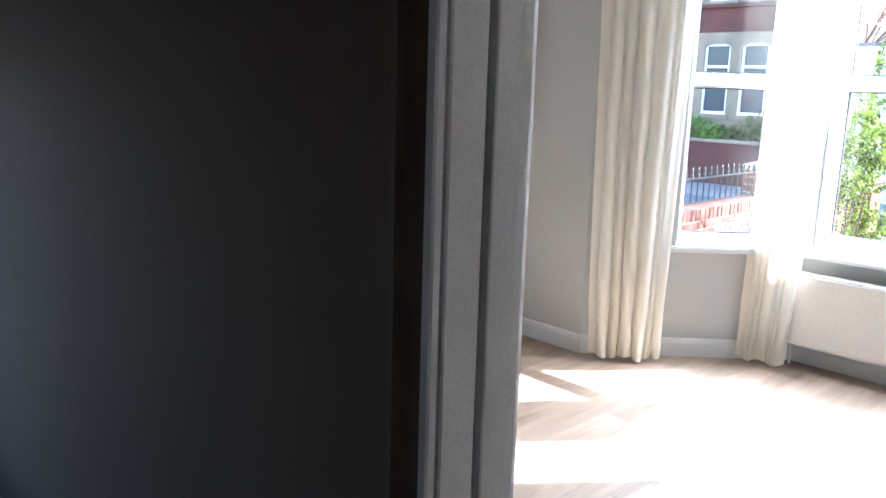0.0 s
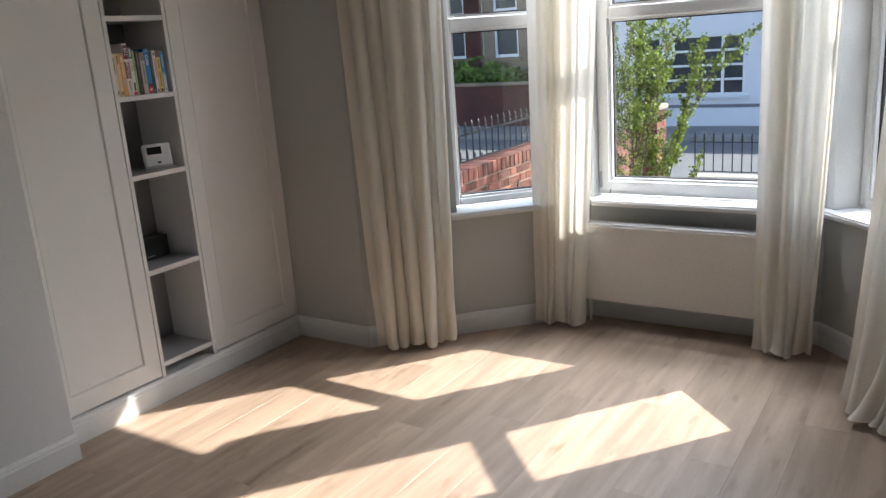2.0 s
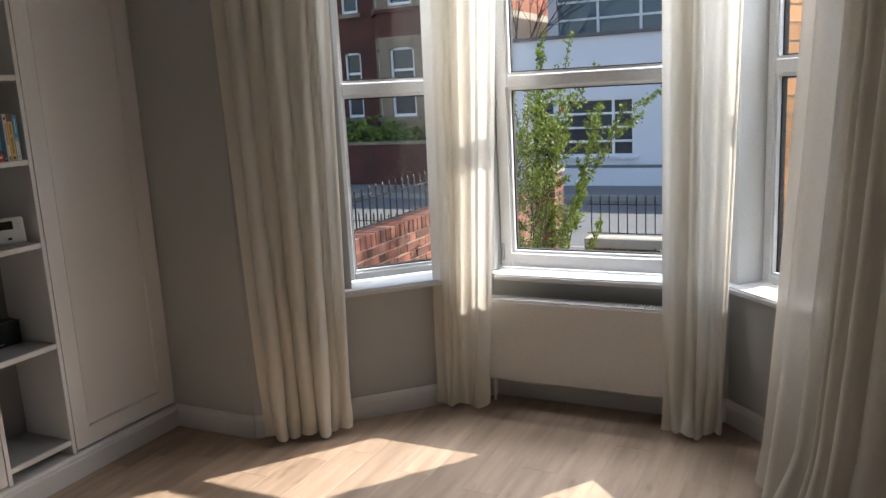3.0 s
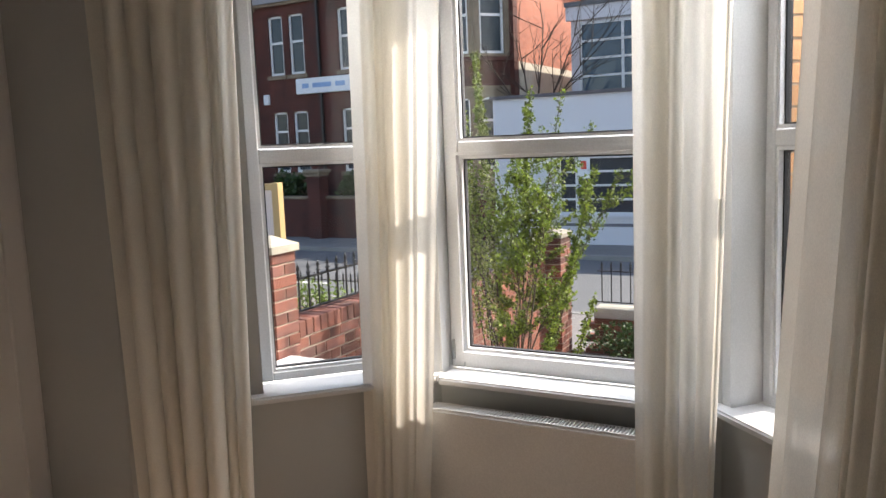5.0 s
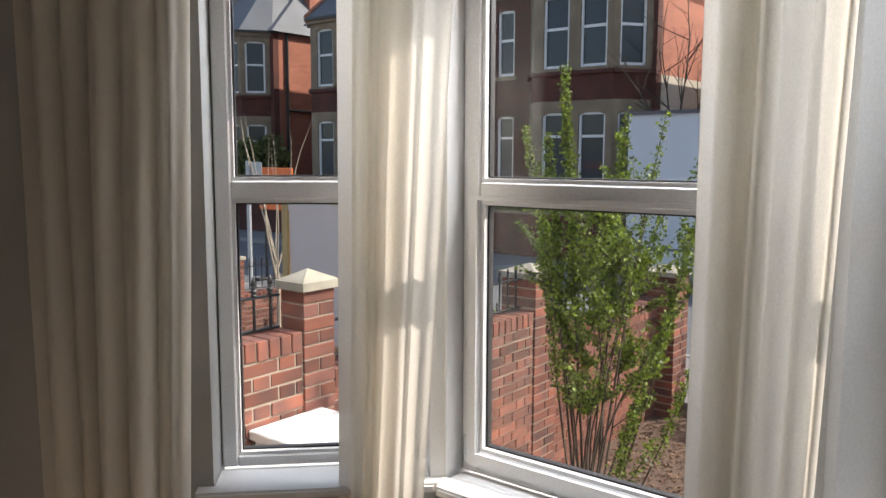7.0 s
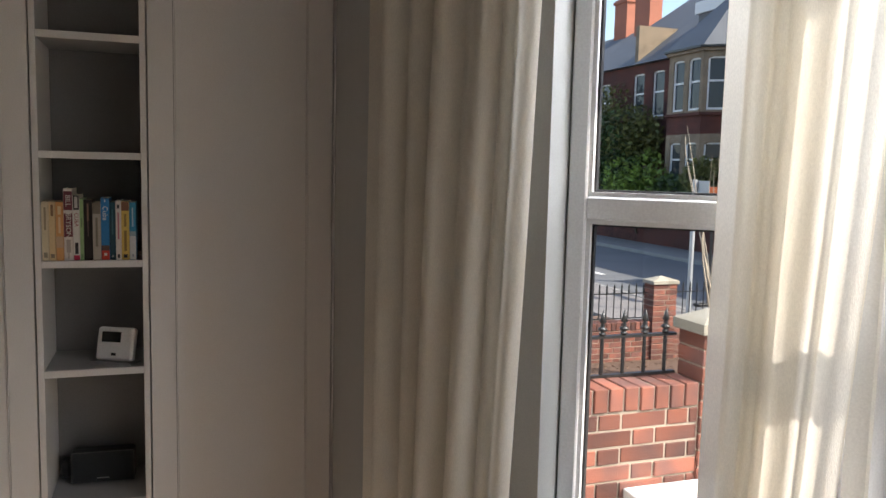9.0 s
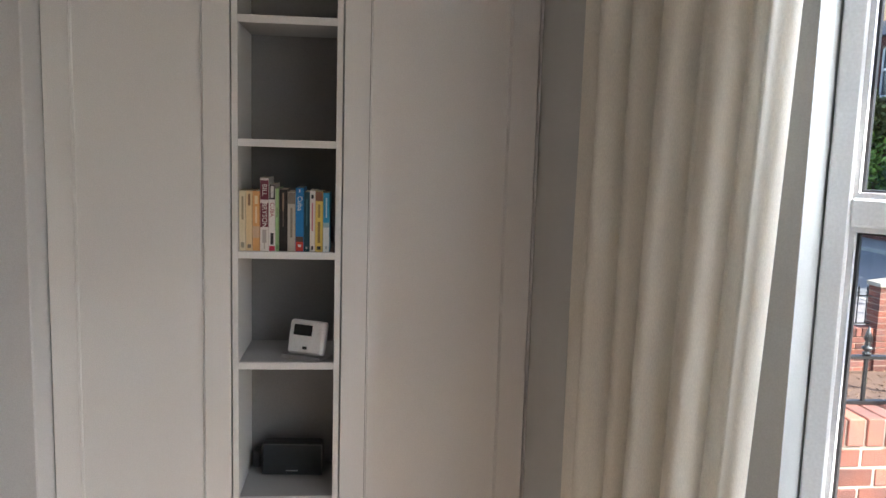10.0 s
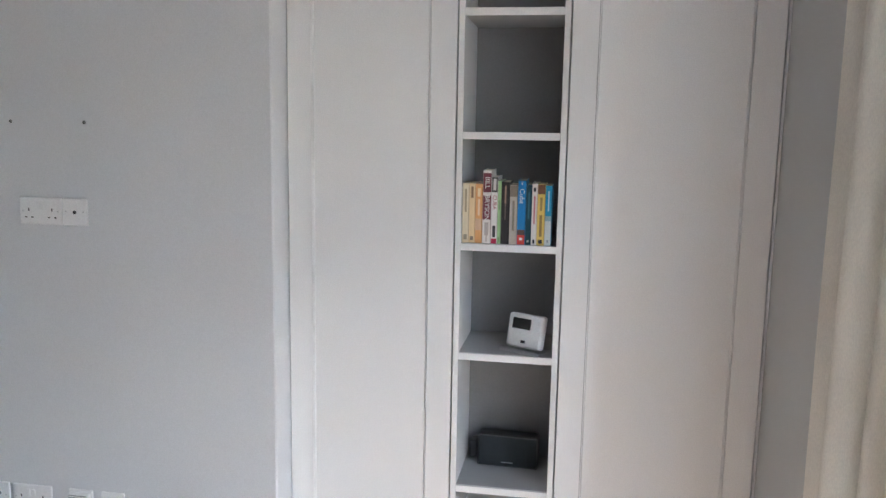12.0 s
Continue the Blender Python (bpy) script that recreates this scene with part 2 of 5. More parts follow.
def plank_mat():
    m = mat("oak_plank", (0.42, 0.315, 0.235), 0.42, (0.28, 0.205, 0.148), 2.6, 60, 0.10, vary=0.10, stretch=(7, 0.7, 7), amount=0.9)
    nt = m.node_tree
    # knots and dark flecks
    tc, mp, n = nt.nodes.new("ShaderNodeTexCoord"), nt.nodes.new("ShaderNodeMapping"), nt.nodes.new("ShaderNodeTexNoise")
    mp.inputs["Scale"].default_value = (5.5, 1.5, 5)
    n.inputs["Scale"].default_value, n.inputs["Detail"].default_value = 2.4, 6
    oi, mul = nt.nodes.new("ShaderNodeObjectInfo"), nt.nodes.new("ShaderNodeMath")
    mul.operation, mul.inputs[1].default_value = "MULTIPLY", 53
    n.noise_dimensions = "4D"
    nt.links.new(oi.outputs["Random"], mul.inputs[0])
    nt.links.new(mul.outputs[0], n.inputs["W"])
    nt.links.new(tc.outputs["Object"], mp.inputs[0])
    nt.links.new(mp.outputs[0], n.inputs["Vector"])
    r = nt.nodes.new("ShaderNodeMapRange")
    r.inputs["From Min"].default_value, r.inputs["From Max"].default_value = 0.60, 0.74
    r.inputs["To Max"].default_value = 0.75
    nt.links.new(n.outputs["Fac"], r.inputs["Value"])
    b = nt.nodes["Principled BSDF"]
    old = b.inputs["Base Color"].links[0].from_socket
    mx = nt.nodes.new("ShaderNodeMix")
    mx.data_type = "RGBA"
    mx.inputs["B"].default_value = (0.16, 0.10, 0.06, 1)
    nt.links.new(old, mx.inputs["A"])
    nt.links.new(r.outputs[0], mx.inputs["Factor"])
    nt.links.new(mx.outputs["Result"], b.inputs["Base Color"])
    return m


M["plank"] = plank_mat()
M["gap"] = mat("floor_underlay", (0.15, 0.105, 0.075), 0.9)


# ---- builders ----
def thing(name, m=None, label="", category="", group="", kind=""):
    ob = new(name)
    ob.empty_display_size = 0.1
    if m is not None:
        ob.matrix_basis = m
    return tagged(ob, label, category, group, kind)


def mesh_of(name, bm, material, smooth=False):
    me = bpy.data.meshes.new(name)
    bm.normal_update()
    bm.to_mesh(me)
    bm.free()
    me.materials.append(material)
    if smooth:
        for p in me.polygons:
            p.use_smooth = True
    return me


def part(name, bm, material, parent=None, label="", smooth=False):
    ob = new(name, mesh_of(name, bm, material, smooth))
    if parent:
        ob.parent = parent
    return tagged(ob, label)


def share(name, me, parent, m):
    ob = new(name, me)
    ob.parent, ob.matrix_basis = parent, m
    return ob


def prism(pts, z0, z1, bm=None):
    """An upright prism over a plan polygon given counter-clockwise."""
    bm = bm or bmesh.new()
    lo, hi = [bm.verts.new((x, y, z0)) for x, y in pts], [bm.verts.new((x, y, z1)) for x, y in pts]
    n = len(pts)
    bm.faces.new(lo[::-1])
    bm.faces.new(hi)
    for i in range(n):
        bm.faces.new((lo[i], lo[(i + 1) % n], hi[(i + 1) % n], hi[i]))
    return bm


def box(x0, x1, y0, y1, z0, z1, bevel=0.0, bm=None, seg=1):
    own = bm is None
    b = prism([(x0, y0), (x1, y0), (x1, y1), (x0, y1)], z0, z1, None if own else bm)
    if bevel and own:
        bmesh.ops.bevel(b, geom=b.edges[:], offset=bevel, segments=seg, profile=0.5, affect="EDGES")
    return b


def profile_x(pts, x0, x1, bm=None):
    """Sweeps a (y, z) outline along x."""
    bm = bm or bmesh.new()
    a, b = [bm.verts.new((x0, y, z)) for y, z in pts], [bm.verts.new((x1, y, z)) for y, z in pts]
    n = len(pts)
    bm.faces.new(a)
    bm.faces.new(b[::-1])
    for i in range(n):
        bm.faces.new((a[(i + 1) % n], a[i], b[i], b[(i + 1) % n]))
    bmesh.ops.recalc_face_normals(bm, faces=bm.faces[:])
    return bm


def rod(p, q, r0, r1=None, n=7, bm=None):
    """A round bar from p to q."""
    bm = bm or bmesh.new()
    p, q = Vector(p), Vector(q)
    d = (q - p).normalized()
    u = d.orthogonal().normalized()
    v = d.cross(u)
    r1 = r0 if r1 is None else r1
    a = [bm.verts.new(p + r0 * (math.cos(k) * u + math.sin(k) * v)) for k in (2 * math.pi * i / n for i in range(n))]
    b = [bm.verts.new(q + r1 * (math.cos(k) * u + math.sin(k) * v)) for k in (2 * math.pi * i / n for i in range(n))]
    for i in range(n):
        bm.faces.new((a[i], a[(i + 1) % n], b[(i + 1) % n], b[i]))
    bm.faces.new(a[::-1])
    bm.faces.new(b)
    return bm


def lathe(rz, n=10, bm=None, c=(0, 0, 0)):
    """A turned shape from (radius, height) pairs."""
    bm = bm or bmesh.new()
    rings = [[bm.verts.new((c[0] + r * math.cos(2 * math.pi * i / n), c[1] + r * math.sin(2 * math.pi * i / n), c[2] + z)) for i in range(n)] for r, z in rz]
    for a, b in zip(rings, rings[1:]):
        for i in range(n):
            bm.faces.new((a[i], a[(i + 1) % n], b[(i + 1) % n], b[i]))
    bm.faces.new(rings[0][::-1])
    bm.faces.new(rings[-1])
    return bm


def leaves(points, size, seed, bm=None, squash=1.0):
    """Small folded leaves at the given places."""
    bm = bm or bmesh.new()
    rng = random.Random(seed)
    for p in points:
        s = size * rng.uniform(0.6, 1.4)
        d = Vector((rng.gauss(0, 1), rng.gauss(0, 1), rng.gauss(0.2, 0.8))).normalized()
        u = d.orthogonal().normalized()
        u = Matrix.Rotation(rng.uniform(0, 6.28), 3, d) @ u
        w = d.cross(u)
        p = Vector(p)
        a, b, c, e = p, p + d * s * 0.5 + u * s * 0.3 * squash + w * s * 0.08, p + d * s, p + d * s * 0.5 - u * s * 0.3 * squash + w * s * 0.08
        bm.faces.new([bm.verts.new(k) for k in (a, b, c, e)])
    return bm


def local(ax, ay, bx, by):
    """The pose of a wall stretch: x along it from a to b, y outward on its left hand, z up."""
    return pose(ax, ay, 0, 0, 0, math.degrees(math.atan2(by - ay, bx - ax)))


def text_mesh(txt, size, material, parent, m, depth=0.0006, name="lettering", stretch=1.0):
    cu = bpy.data.curves.new(name, "FONT")
    cu.body, cu.size, cu.extrude = txt, size, depth
    cu.align_x, cu.align_y = "CENTER", "CENTER"
    tmp = bpy.data.objects.new(name, cu)
    me = bpy.data.meshes.new_from_object(tmp)
    bpy.data.objects.remove(tmp)
    me.materials.clear()
    me.materials.append(material)
    for v in me.vertices:
        v.co.x *= stretch
    ob = new(name, me)
    ob.parent, ob.matrix_basis = parent, m
    return ob


# ---- the room ----
CEIL = 2.72
WALL_H = CEIL - 0.002
BACK, HALL = -2.785, -3.035          # faces of the back wall
BREAST = 0.122
OPEN_L, OPEN_R = 2.40, 3.75          # the doorway in the back wall
A1, A2, A3, A4 = (0.495, 0.0), (1.39, 0.895), (2.545, 0.895), (3.44, 0.0)   # inner line of the bay
T = 0.30
SILL = 0.670


def wall(name, bm, material=None, label=""):
    return tagged(part(name, bm, material or M["wall"]), label or "plain matt pale grey painted wall", "wall", kind="structure")


wall("wall_west", box(-0.72, -0.45, HALL, 0.30, -0.9, WALL_H))
wall("wall_front_left", prism([(-0.45, 0.0), (0.495, 0.0), (0.283, 0.212), (0.283, 0.33), (-0.45, 0.33)], -0.9, WALL_H))
wall("wall_front_right", prism([(3.44, 0.0), (4.25, 0.0), (4.25, 0.33), (3.652, 0.33), (3.652, 0.212)], -0.9, WALL_H))
# out of view; made white to throw light back into the room
wall("wall_east", box(4.25, 4.5, -4.6, 0.33, -0.9, WALL_H), M["ceil"], "plain unseen wall, white to bounce light")
wall("wall_back_left", box(-0.45, OPEN_L - 0.045, HALL, BACK, -0.02, WALL_H))
wall("wall_back_right", box(OPEN_R + 0.045, 4.25, HALL, BACK, -0.02, WALL_H))
wall("wall_back_lintel", box(OPEN_L - 0.045, OPEN_R + 0.045, HALL + 0.002, BACK - 0.002, 2.12, WALL_H))
wall("chimney_breast", box(-0.45, BREAST, BACK, -1.455, 0.0, WALL_H, 0.004), M["breast"], label="smooth pale grey chimney breast with a rounded corner")
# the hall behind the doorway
wall("hall_wall_back", box(-0.45, 4.25, -4.6, -4.45, -0.02, WALL_H), M["hall"], "hallway wall with its dimness painted dark")
# end wall out of view, with a gap added to let sky light in
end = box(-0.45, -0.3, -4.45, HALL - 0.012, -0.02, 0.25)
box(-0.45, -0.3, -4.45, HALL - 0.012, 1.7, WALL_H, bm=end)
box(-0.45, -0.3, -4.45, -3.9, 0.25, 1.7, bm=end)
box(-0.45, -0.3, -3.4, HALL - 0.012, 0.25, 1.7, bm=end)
wall("hall_wall_end", end, M["hall"], "dark-toned unseen hallway end wall with an added opening for light")
wall("hall_wall_front", box(-0.3, OPEN_L - 0.060, HALL - 0.010, HALL - 0.002, 0.0, WALL_H), M["hall"], "hallway wall beside the doorway with its dimness painted dark")
tagged(part("ceiling", box(-0.72, 4.5, -4.6, 0.33, CEIL, CEIL + 0.2), M["ceil"]), "white painted ceiling", "ceiling", kind="structure")
tagged(part("bay_ceiling", prism([(0.30, 0.331), (3.63, 0.331), (2.69, 1.22), (1.24, 1.22)], CEIL, CEIL + 0.2), M["ceil"]), "white painted ceiling of the bay", "ceiling", kind="structure")

# bay: lower walls, heads and corner posts
SEGS = {"left": (A1, A2, (0.519, 1.221)), "centre": (A2, A3, (0.020, 1.135)), "right": (A3, A4, (0.045, 0.585))}
for side, (a, b, (u0, u1)) in SEGS.items():
    L = math.dist(a, b)
    m = local(*a, *b)
    for nm, z0, z1 in (("apron", -0.9, SILL - 0.031), ("head", 2.565, WALL_H)):
        k = T * math.tan(math.pi / 8)
        e0, e1 = (k if side != "left" else 0.0), (k if side != "right" else 0.0)
        w = wall(f"bay_{nm}_{side}", prism([(0, 0), (L, 0), (L + e1, T), (-e0, T)], z0, z1), label="pale grey wall of the bay below the window" if nm == "apron" else "pale grey wall over the bay window")
        w.matrix_basis = m
wall("bay_pier_left", prism([(0.495, 0.0), (0.862, 0.367), (0.650, 0.579), (0.283, 0.212)], SILL - 0.031, 2.565))
# right pier is widened, unseen behind the curtain, to keep sun off it
wall("bay_pier_right", prism([(3.44, 0.0), (3.652, 0.212), (3.171, 0.693), (2.959, 0.481)], SILL - 0.031, 2.565))
wall("bay_post_right", prism([(2.525, 0.895), (2.545, 0.895), (2.577, 0.863), (2.718, 1.004), (2.525, 1.085)], SILL - 0.031, 2.565), M["trim"], "white painted post between the bay windows")
quoins = bmesh.new()
for k in range(25):
    e = 0.006 * (k % 3)
    z = SILL - 0.031 + k * 0.0775
    prism([(2.532, 1.086), (2.722, 1.006), (2.872 + e, 1.158), (2.72, 1.352 + e), (2.530 - e * 0.3, 1.352 + e)], z, z + 0.067, quoins)
tagged(part("bay_pier_outside", quoins, M["quoin"]), "buff-orange brick pier outside between the bay windows", "brick pier", kind="structure")
tagged(part("bay_pier_mortar", prism([(2.536, 1.088), (2.716, 1.010), (2.866, 1.160), (2.717, 1.346), (2.536, 1.346)], SILL - 0.031, 2.60), M["mortar"]), "pale mortar core of the brick pier", "brick pier", kind="structure")
wall("bay_post_left", prism([(1.358, 0.863), (1.39, 0.895), (1.40, 0.895), (1.40, 1.040), (1.30, 1.040), (1.225, 0.996)], SILL - 0.031, 2.565), M["trim"], "white painted post between the bay windows")


# ---- windows ----
def window(name, m, u0, u1, v, gz0, fw0, fw1, opener):
    """A white two-light window in an opening from u0 to u1; v: depth of the glass; gz0: the glass's lower edge."""
    w = thing(name, m, "white plastic-framed bay window with a high transom" + (" and an opening lower sash" if opener else ""), "window", "bay windows", "structure")
    zb, zt = SILL + 0.002, 2.563
    f0, f1 = v - 0.042, v + 0.03
    g0, g1 = u0 + fw0, u1 - fw1
    lo, hi, top = 1.573, 1.659, 2.475
    part("frame_stile", box(u0 + 0.002, g0 - 0.012, f0, f1, zb, zt, 0.005), M["upvc"], w)
    part("frame_stile", box(g1 + 0.012, u1 - 0.002, f0, f1, zb, zt, 0.005), M["upvc"], w)
    part("frame_bottom_rail", box(g0 - 0.012, g1 + 0.012, f0 + 0.002, f1, zb, gz0 - 0.012, 0.004), M["upvc"], w)
    part("frame_top_rail", box(g0 - 0.012, g1 + 0.012, f0 + 0.002, f1, top + 0.012, zt, 0.004), M["upvc"], w)
    part("transom", box(g0 - 0.012, g1 + 0.012, f0 + 0.001, f1, lo + 0.012, hi - 0.012, 0.005), M["upvc"], w)
    for z0, z1 in ((gz0, lo), (hi, top)):
        bead = bmesh.new()
        for (a, b, c, d) in ((g0 - 0.014, g0, z0 - 0.014, z1 + 0.014), (g1, g1 + 0.014, z0 - 0.014, z1 + 0.014), (g0, g1, z0 - 0.014, z0), (g0, g1, z1, z1 + 0.014)):
            box(a, b, f0 + 0.010, v - 0.006, c, d, bm=bead)
        part("glazing_bead", bead, M["upvc"], w)
        gk = bmesh.new()
        e = 0.006
        for (a, b, c, d) in ((g0, g0 + e, z0, z1), (g1 - e, g1, z0, z1), (g0 + e, g1 - e, z0, z0 + e), (g0 + e, g1 - e, z1 - e, z1)):
            box(a, b, v - 0.012, v + 0.012, c, d, bm=gk)
        part("gasket", gk, M["gasket"], w, "thin black rubber gasket")
        for dv in (-0.006, 0.010):
            bm = bmesh.new()
            bm.faces.new([bm.verts.new(k) for k in ((g0, v + dv, z0), (g1, v + dv, z0), (g1, v + dv, z1), (g0, v + dv, z1))])
            part("pane", bm, M["glass"], w, "clear double-glazed pane").visible_shadow = False
    if opener:
        sash = bmesh.new()
        for (a, b, c, d) in ((u0 + 0.030, g0 - 0.016, zb + 0.030, lo + 0.030), (g1 + 0.016, u1 - 0.030, zb + 0.030, lo + 0.030), (g0 - 0.016, g1 + 0.016, zb + 0.030, gz0 - 0.016), (g0 - 0.016, g1 + 0.016, lo + 0.016, lo + 0.030)):
            box(a, b, f0 - 0.012, f0 + 0.01, c, d, bm=sash)
        part("opening_sash", sash, M["upvc"], w)
        for uu in (u0 + 0.016, u1 - 0.016):
            part("hinge", box(uu - 0.007, uu + 0.007, f0 - 0.010, f0 + 0.004, zb + 0.035, zb + 0.125, 0.003), M["silver"], w, "small grey metal hinge")
    return w


window("window_1", local(*A1, *A2), 0.522, 1.221, 0.192, 0.720, 0.065, 0.055, False)
window("window_2", local(*A2, *A3), 0.010, 1.135, 0.125, 0.760, 0.080, 0.080, True)
window("window_3", local(*A3, *A4), 0.045, 0.582, 0.175, 0.720, 0.058, 0.065, False)

# sill boards: nosing in the room, board into the opening
for nm, (a, b), n0, n1, o, b0, b1, dep in (
    ("window_sill_left", (A1, A2), (0.47, 0.47), (1.266, 1.231), 0.060, 0.523, 1.217, 0.128),
    ("window_sill_centre", (A2, A3), (0.0, 0.037), (1.155, 1.118), 0.089, 0.024, 1.131, 0.081),
    ("window_sill_right", (A3, A4), (0.0, 0.035), (0.64, 0.64), 0.060, 0.049, 0.580, 0.128)):
    bm = prism([(n0[1], -o), (n1[1], -o), (n1[0], 0.0), (n0[0], 0.0)], SILL - 0.030, SILL)
    bmesh.ops.bevel(bm, geom=[e for e in bm.edges if all(abs(v.co.y + o) < 1e-6 for v in e.verts)], offset=0.008, segments=3, affect="EDGES")
    box(b0, b1, 0.0, dep, SILL - 0.029, SILL - 0.0004, bm=bm)
    s = tagged(part(nm, bm, M["trim"]), "white painted wooden window sill", "window sill", kind="structure")
    s.matrix_basis = local(*a, *b)


# ---- skirting ----
SKIRT = [(0.0, 0.0), (-0.018, 0.0), (-0.018, 0.082), (-0.014, 0.092), (-0.014, 0.097), (-0.007, 0.108), (0.0, 0.111)]


def skirting(a, b, over0=0.0, over1=0.0):
    L = math.dist(a, b)
    s = tagged(part("baseboard", profile_x(SKIRT, -over0, L + over1), M["trim"]), "white moulded skirting board", "skirting board", kind="structure")
    s.matrix_basis = local(*a, *b)


skirting((0.0, 0.0), A1, 0.0, 0.004)
skirting(A1, A2)
skirting(A2, A3)
skirting(A3, A4)
skirting(A4, (4.25, 0.0))
skirting((BREAST, BACK), (BREAST, -1.455))
skirting((OPEN_L - 0.045, BACK), (BREAST, BACK))

# ---- doorway casing ----
casing = thing("door_casing", pose(OPEN_L, 0, 0), "grey-white painted door lining with moulded edge and a gap blackened for its shadow", "door frame", kind="structure")
# lining board on the hall side, then a recessed gap, then the moulded stile on the room side
part("lining_board", box(-0.043, 0.020, -3.018, -2.947, 0.0, 2.10, 0.003), M["frame_trim"], casing)
# black board puts the gap's shadow in as colour
part("gap_board", box(-0.043, 0.004, -3.027, -2.931, 0.0, 2.098), M["gasket"], casing, "black board for the shadow in the gap")
MOULD = [(-0.043, -2.931), (0.018, -2.931), (0.020, -2.928), (0.020, -2.885), (0.006, -2.880), (0.008, -2.862), (-0.010, -2.845), (-0.010, -2.822), (-0.028, -2.812), (-0.036, -2.790), (-0.043, -2.775)]
part("moulded_stile", prism(MOULD, 0.0, 2.10), M["frame_trim"], casing)
part("hall_bead", prism([(0.004, HALL - 0.010), (0.018, HALL - 0.010), (0.021, HALL - 0.006), (0.021, HALL + 0.006), (0.018, HALL + 0.009), (0.004, HALL + 0.009)], 0.0, 2.10), M["frame_trim"], casing)
ARCH = [(-0.058, HALL), (-0.058, HALL - 0.018), (-0.045, HALL - 0.020), (-0.034, HALL - 0.012), (-0.010, HALL - 0.010), (0.004, HALL - 0.010), (0.004, HALL)]
# shade on the hall side is put into the architrave's colour
part("hall_architrave", prism(ARCH, 0.0, 2.10), M["hall"], casing, "architrave on the hall side with its shade painted dark")
part("lining_head", box(-0.04, OPEN_R - OPEN_L + 0.04, HALL + 0.01, BACK - 0.01, 2.101, 2.119), M["frame_trim"], casing)
part("lining_far", box(OPEN_R - OPEN_L, OPEN_R - OPEN_L + 0.044, HALL + 0.001, BACK - 0.001, 0.0, 2.10), M["frame_trim"], casing)


# ---- built-in cupboards and bookcase ----
def cupboard(y0, y1, px0, px1, label):
    """A tall flat door with a sunk centre panel, between y0 and y1; the panel from px0 to px1."""
    c = thing("tall_cupboard", pose(0, 0, 0), label, "cupboard", "built-in alcove cupboards")
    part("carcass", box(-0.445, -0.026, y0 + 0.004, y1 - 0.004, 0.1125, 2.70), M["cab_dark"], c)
    d = bmesh.new()
    g = 0.0028
    box(-0.024, 0.0, y0 + g, px0, 0.122, 2.66, bm=d)
    box(-0.024, 0.0, px1, y1 - g, 0.122, 2.66, bm=d)
    box(-0.024, 0.0, px0, px1, 0.122, 0.205, bm=d)
    box(-0.024, 0.0, px0, px1, 2.575, 2.66, bm=d)
    bmesh.ops.remove_doubles(d, verts=d.verts[:], dist=1e-5)
    door = part("door", d, M["cab"], c)
    pb = bmesh.new()
    rings = [[pb.verts.new((x, yy, zz)) for yy, zz in ((px0 + e, 0.205 + e), (px1 - e, 0.205 + e), (px1 - e, 2.575 - e), (px0 + e, 2.575 - e))] for x, e in ((-0.020, 0.0018), (-0.0004, 0.0018), (-0.0004, 0.0040), (-0.0070, 0.0075))]
    for r0, r1 in zip(rings, rings[1:]):
        for k in range(4):
            pb.faces.new((r0[k], r0[(k + 1) % 4], r1[(k + 1) % 4], r1[k]))
    pb.faces.new(rings[-1])
    bmesh.ops.recalc_face_normals(pb, faces=pb.faces[:])
    part("panel", pb, M["cab"], door)
    return c


cupboard(-1.4535, -0.924, -1.376, -1.004, "tall pale grey fitted cupboard with a panelled door by the breast")
cupboard(-0.596, -0.010, -0.518, -0.094, "tall pale grey fitted cupboard with a panelled door in the corner")
part_fill = tagged(part("cupboard_scribe", box(-0.44, -0.004, -0.008, -0.001, 0.1125, 2.70), M["cab"]), "narrow grey filler strip at the wall", "filler strip", kind="structure")
tagged(part("cupboard_top_filler", box(-0.44, -0.002, -1.452, -0.002, 2.701, CEIL - 0.001), M["cab"]), "grey filler strip over the cupboards", "filler strip", kind="structure")
pl = thing("plinth", pose(0, 0, 0), "white moulded plinth under the fitted cupboards", "plinth", kind="structure")
part("plinth_board", box(-0.40, -0.001, -1.452, -0.003, 0.0, 0.112), M["trim"], pl)
sk = part("plinth_moulding", profile_x(SKIRT, 0.0, 1.452), M["trim"], pl)
sk.matrix_basis = local(0.0, -1.454, 0.0, -0.002)

case = thing("bookcase", pose(0, 0, 0), "narrow grey fitted bookcase with open shelves between two cupboards", "bookcase")
Y0, Y1 = -0.922, -0.598
part("side_panel", box(-0.30, 0.001, Y0, Y0 + 0.018, 0.1125, 2.70, 0.001), M["cab"], case)
part("side_panel", box(-0.30, 0.001, Y1 - 0.018, Y1, 0.1125, 2.70, 0.001), M["cab"], case)
# back and shelf boards take the darker greys: recess shade as colour
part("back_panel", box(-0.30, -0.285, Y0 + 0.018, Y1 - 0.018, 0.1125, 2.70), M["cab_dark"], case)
SHELF = [0.180, 0.621, 1.057, 1.401, 1.737, 2.095, 2.45, 2.70]
for z in SHELF:
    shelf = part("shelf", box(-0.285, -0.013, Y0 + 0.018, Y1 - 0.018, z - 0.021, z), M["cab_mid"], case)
    part("lipping", box(-0.0129, -0.001, Y0 + 0.018, Y1 - 0.018, z - 0.0215, z + 0.0003, 0.001), M["cab"], shelf)


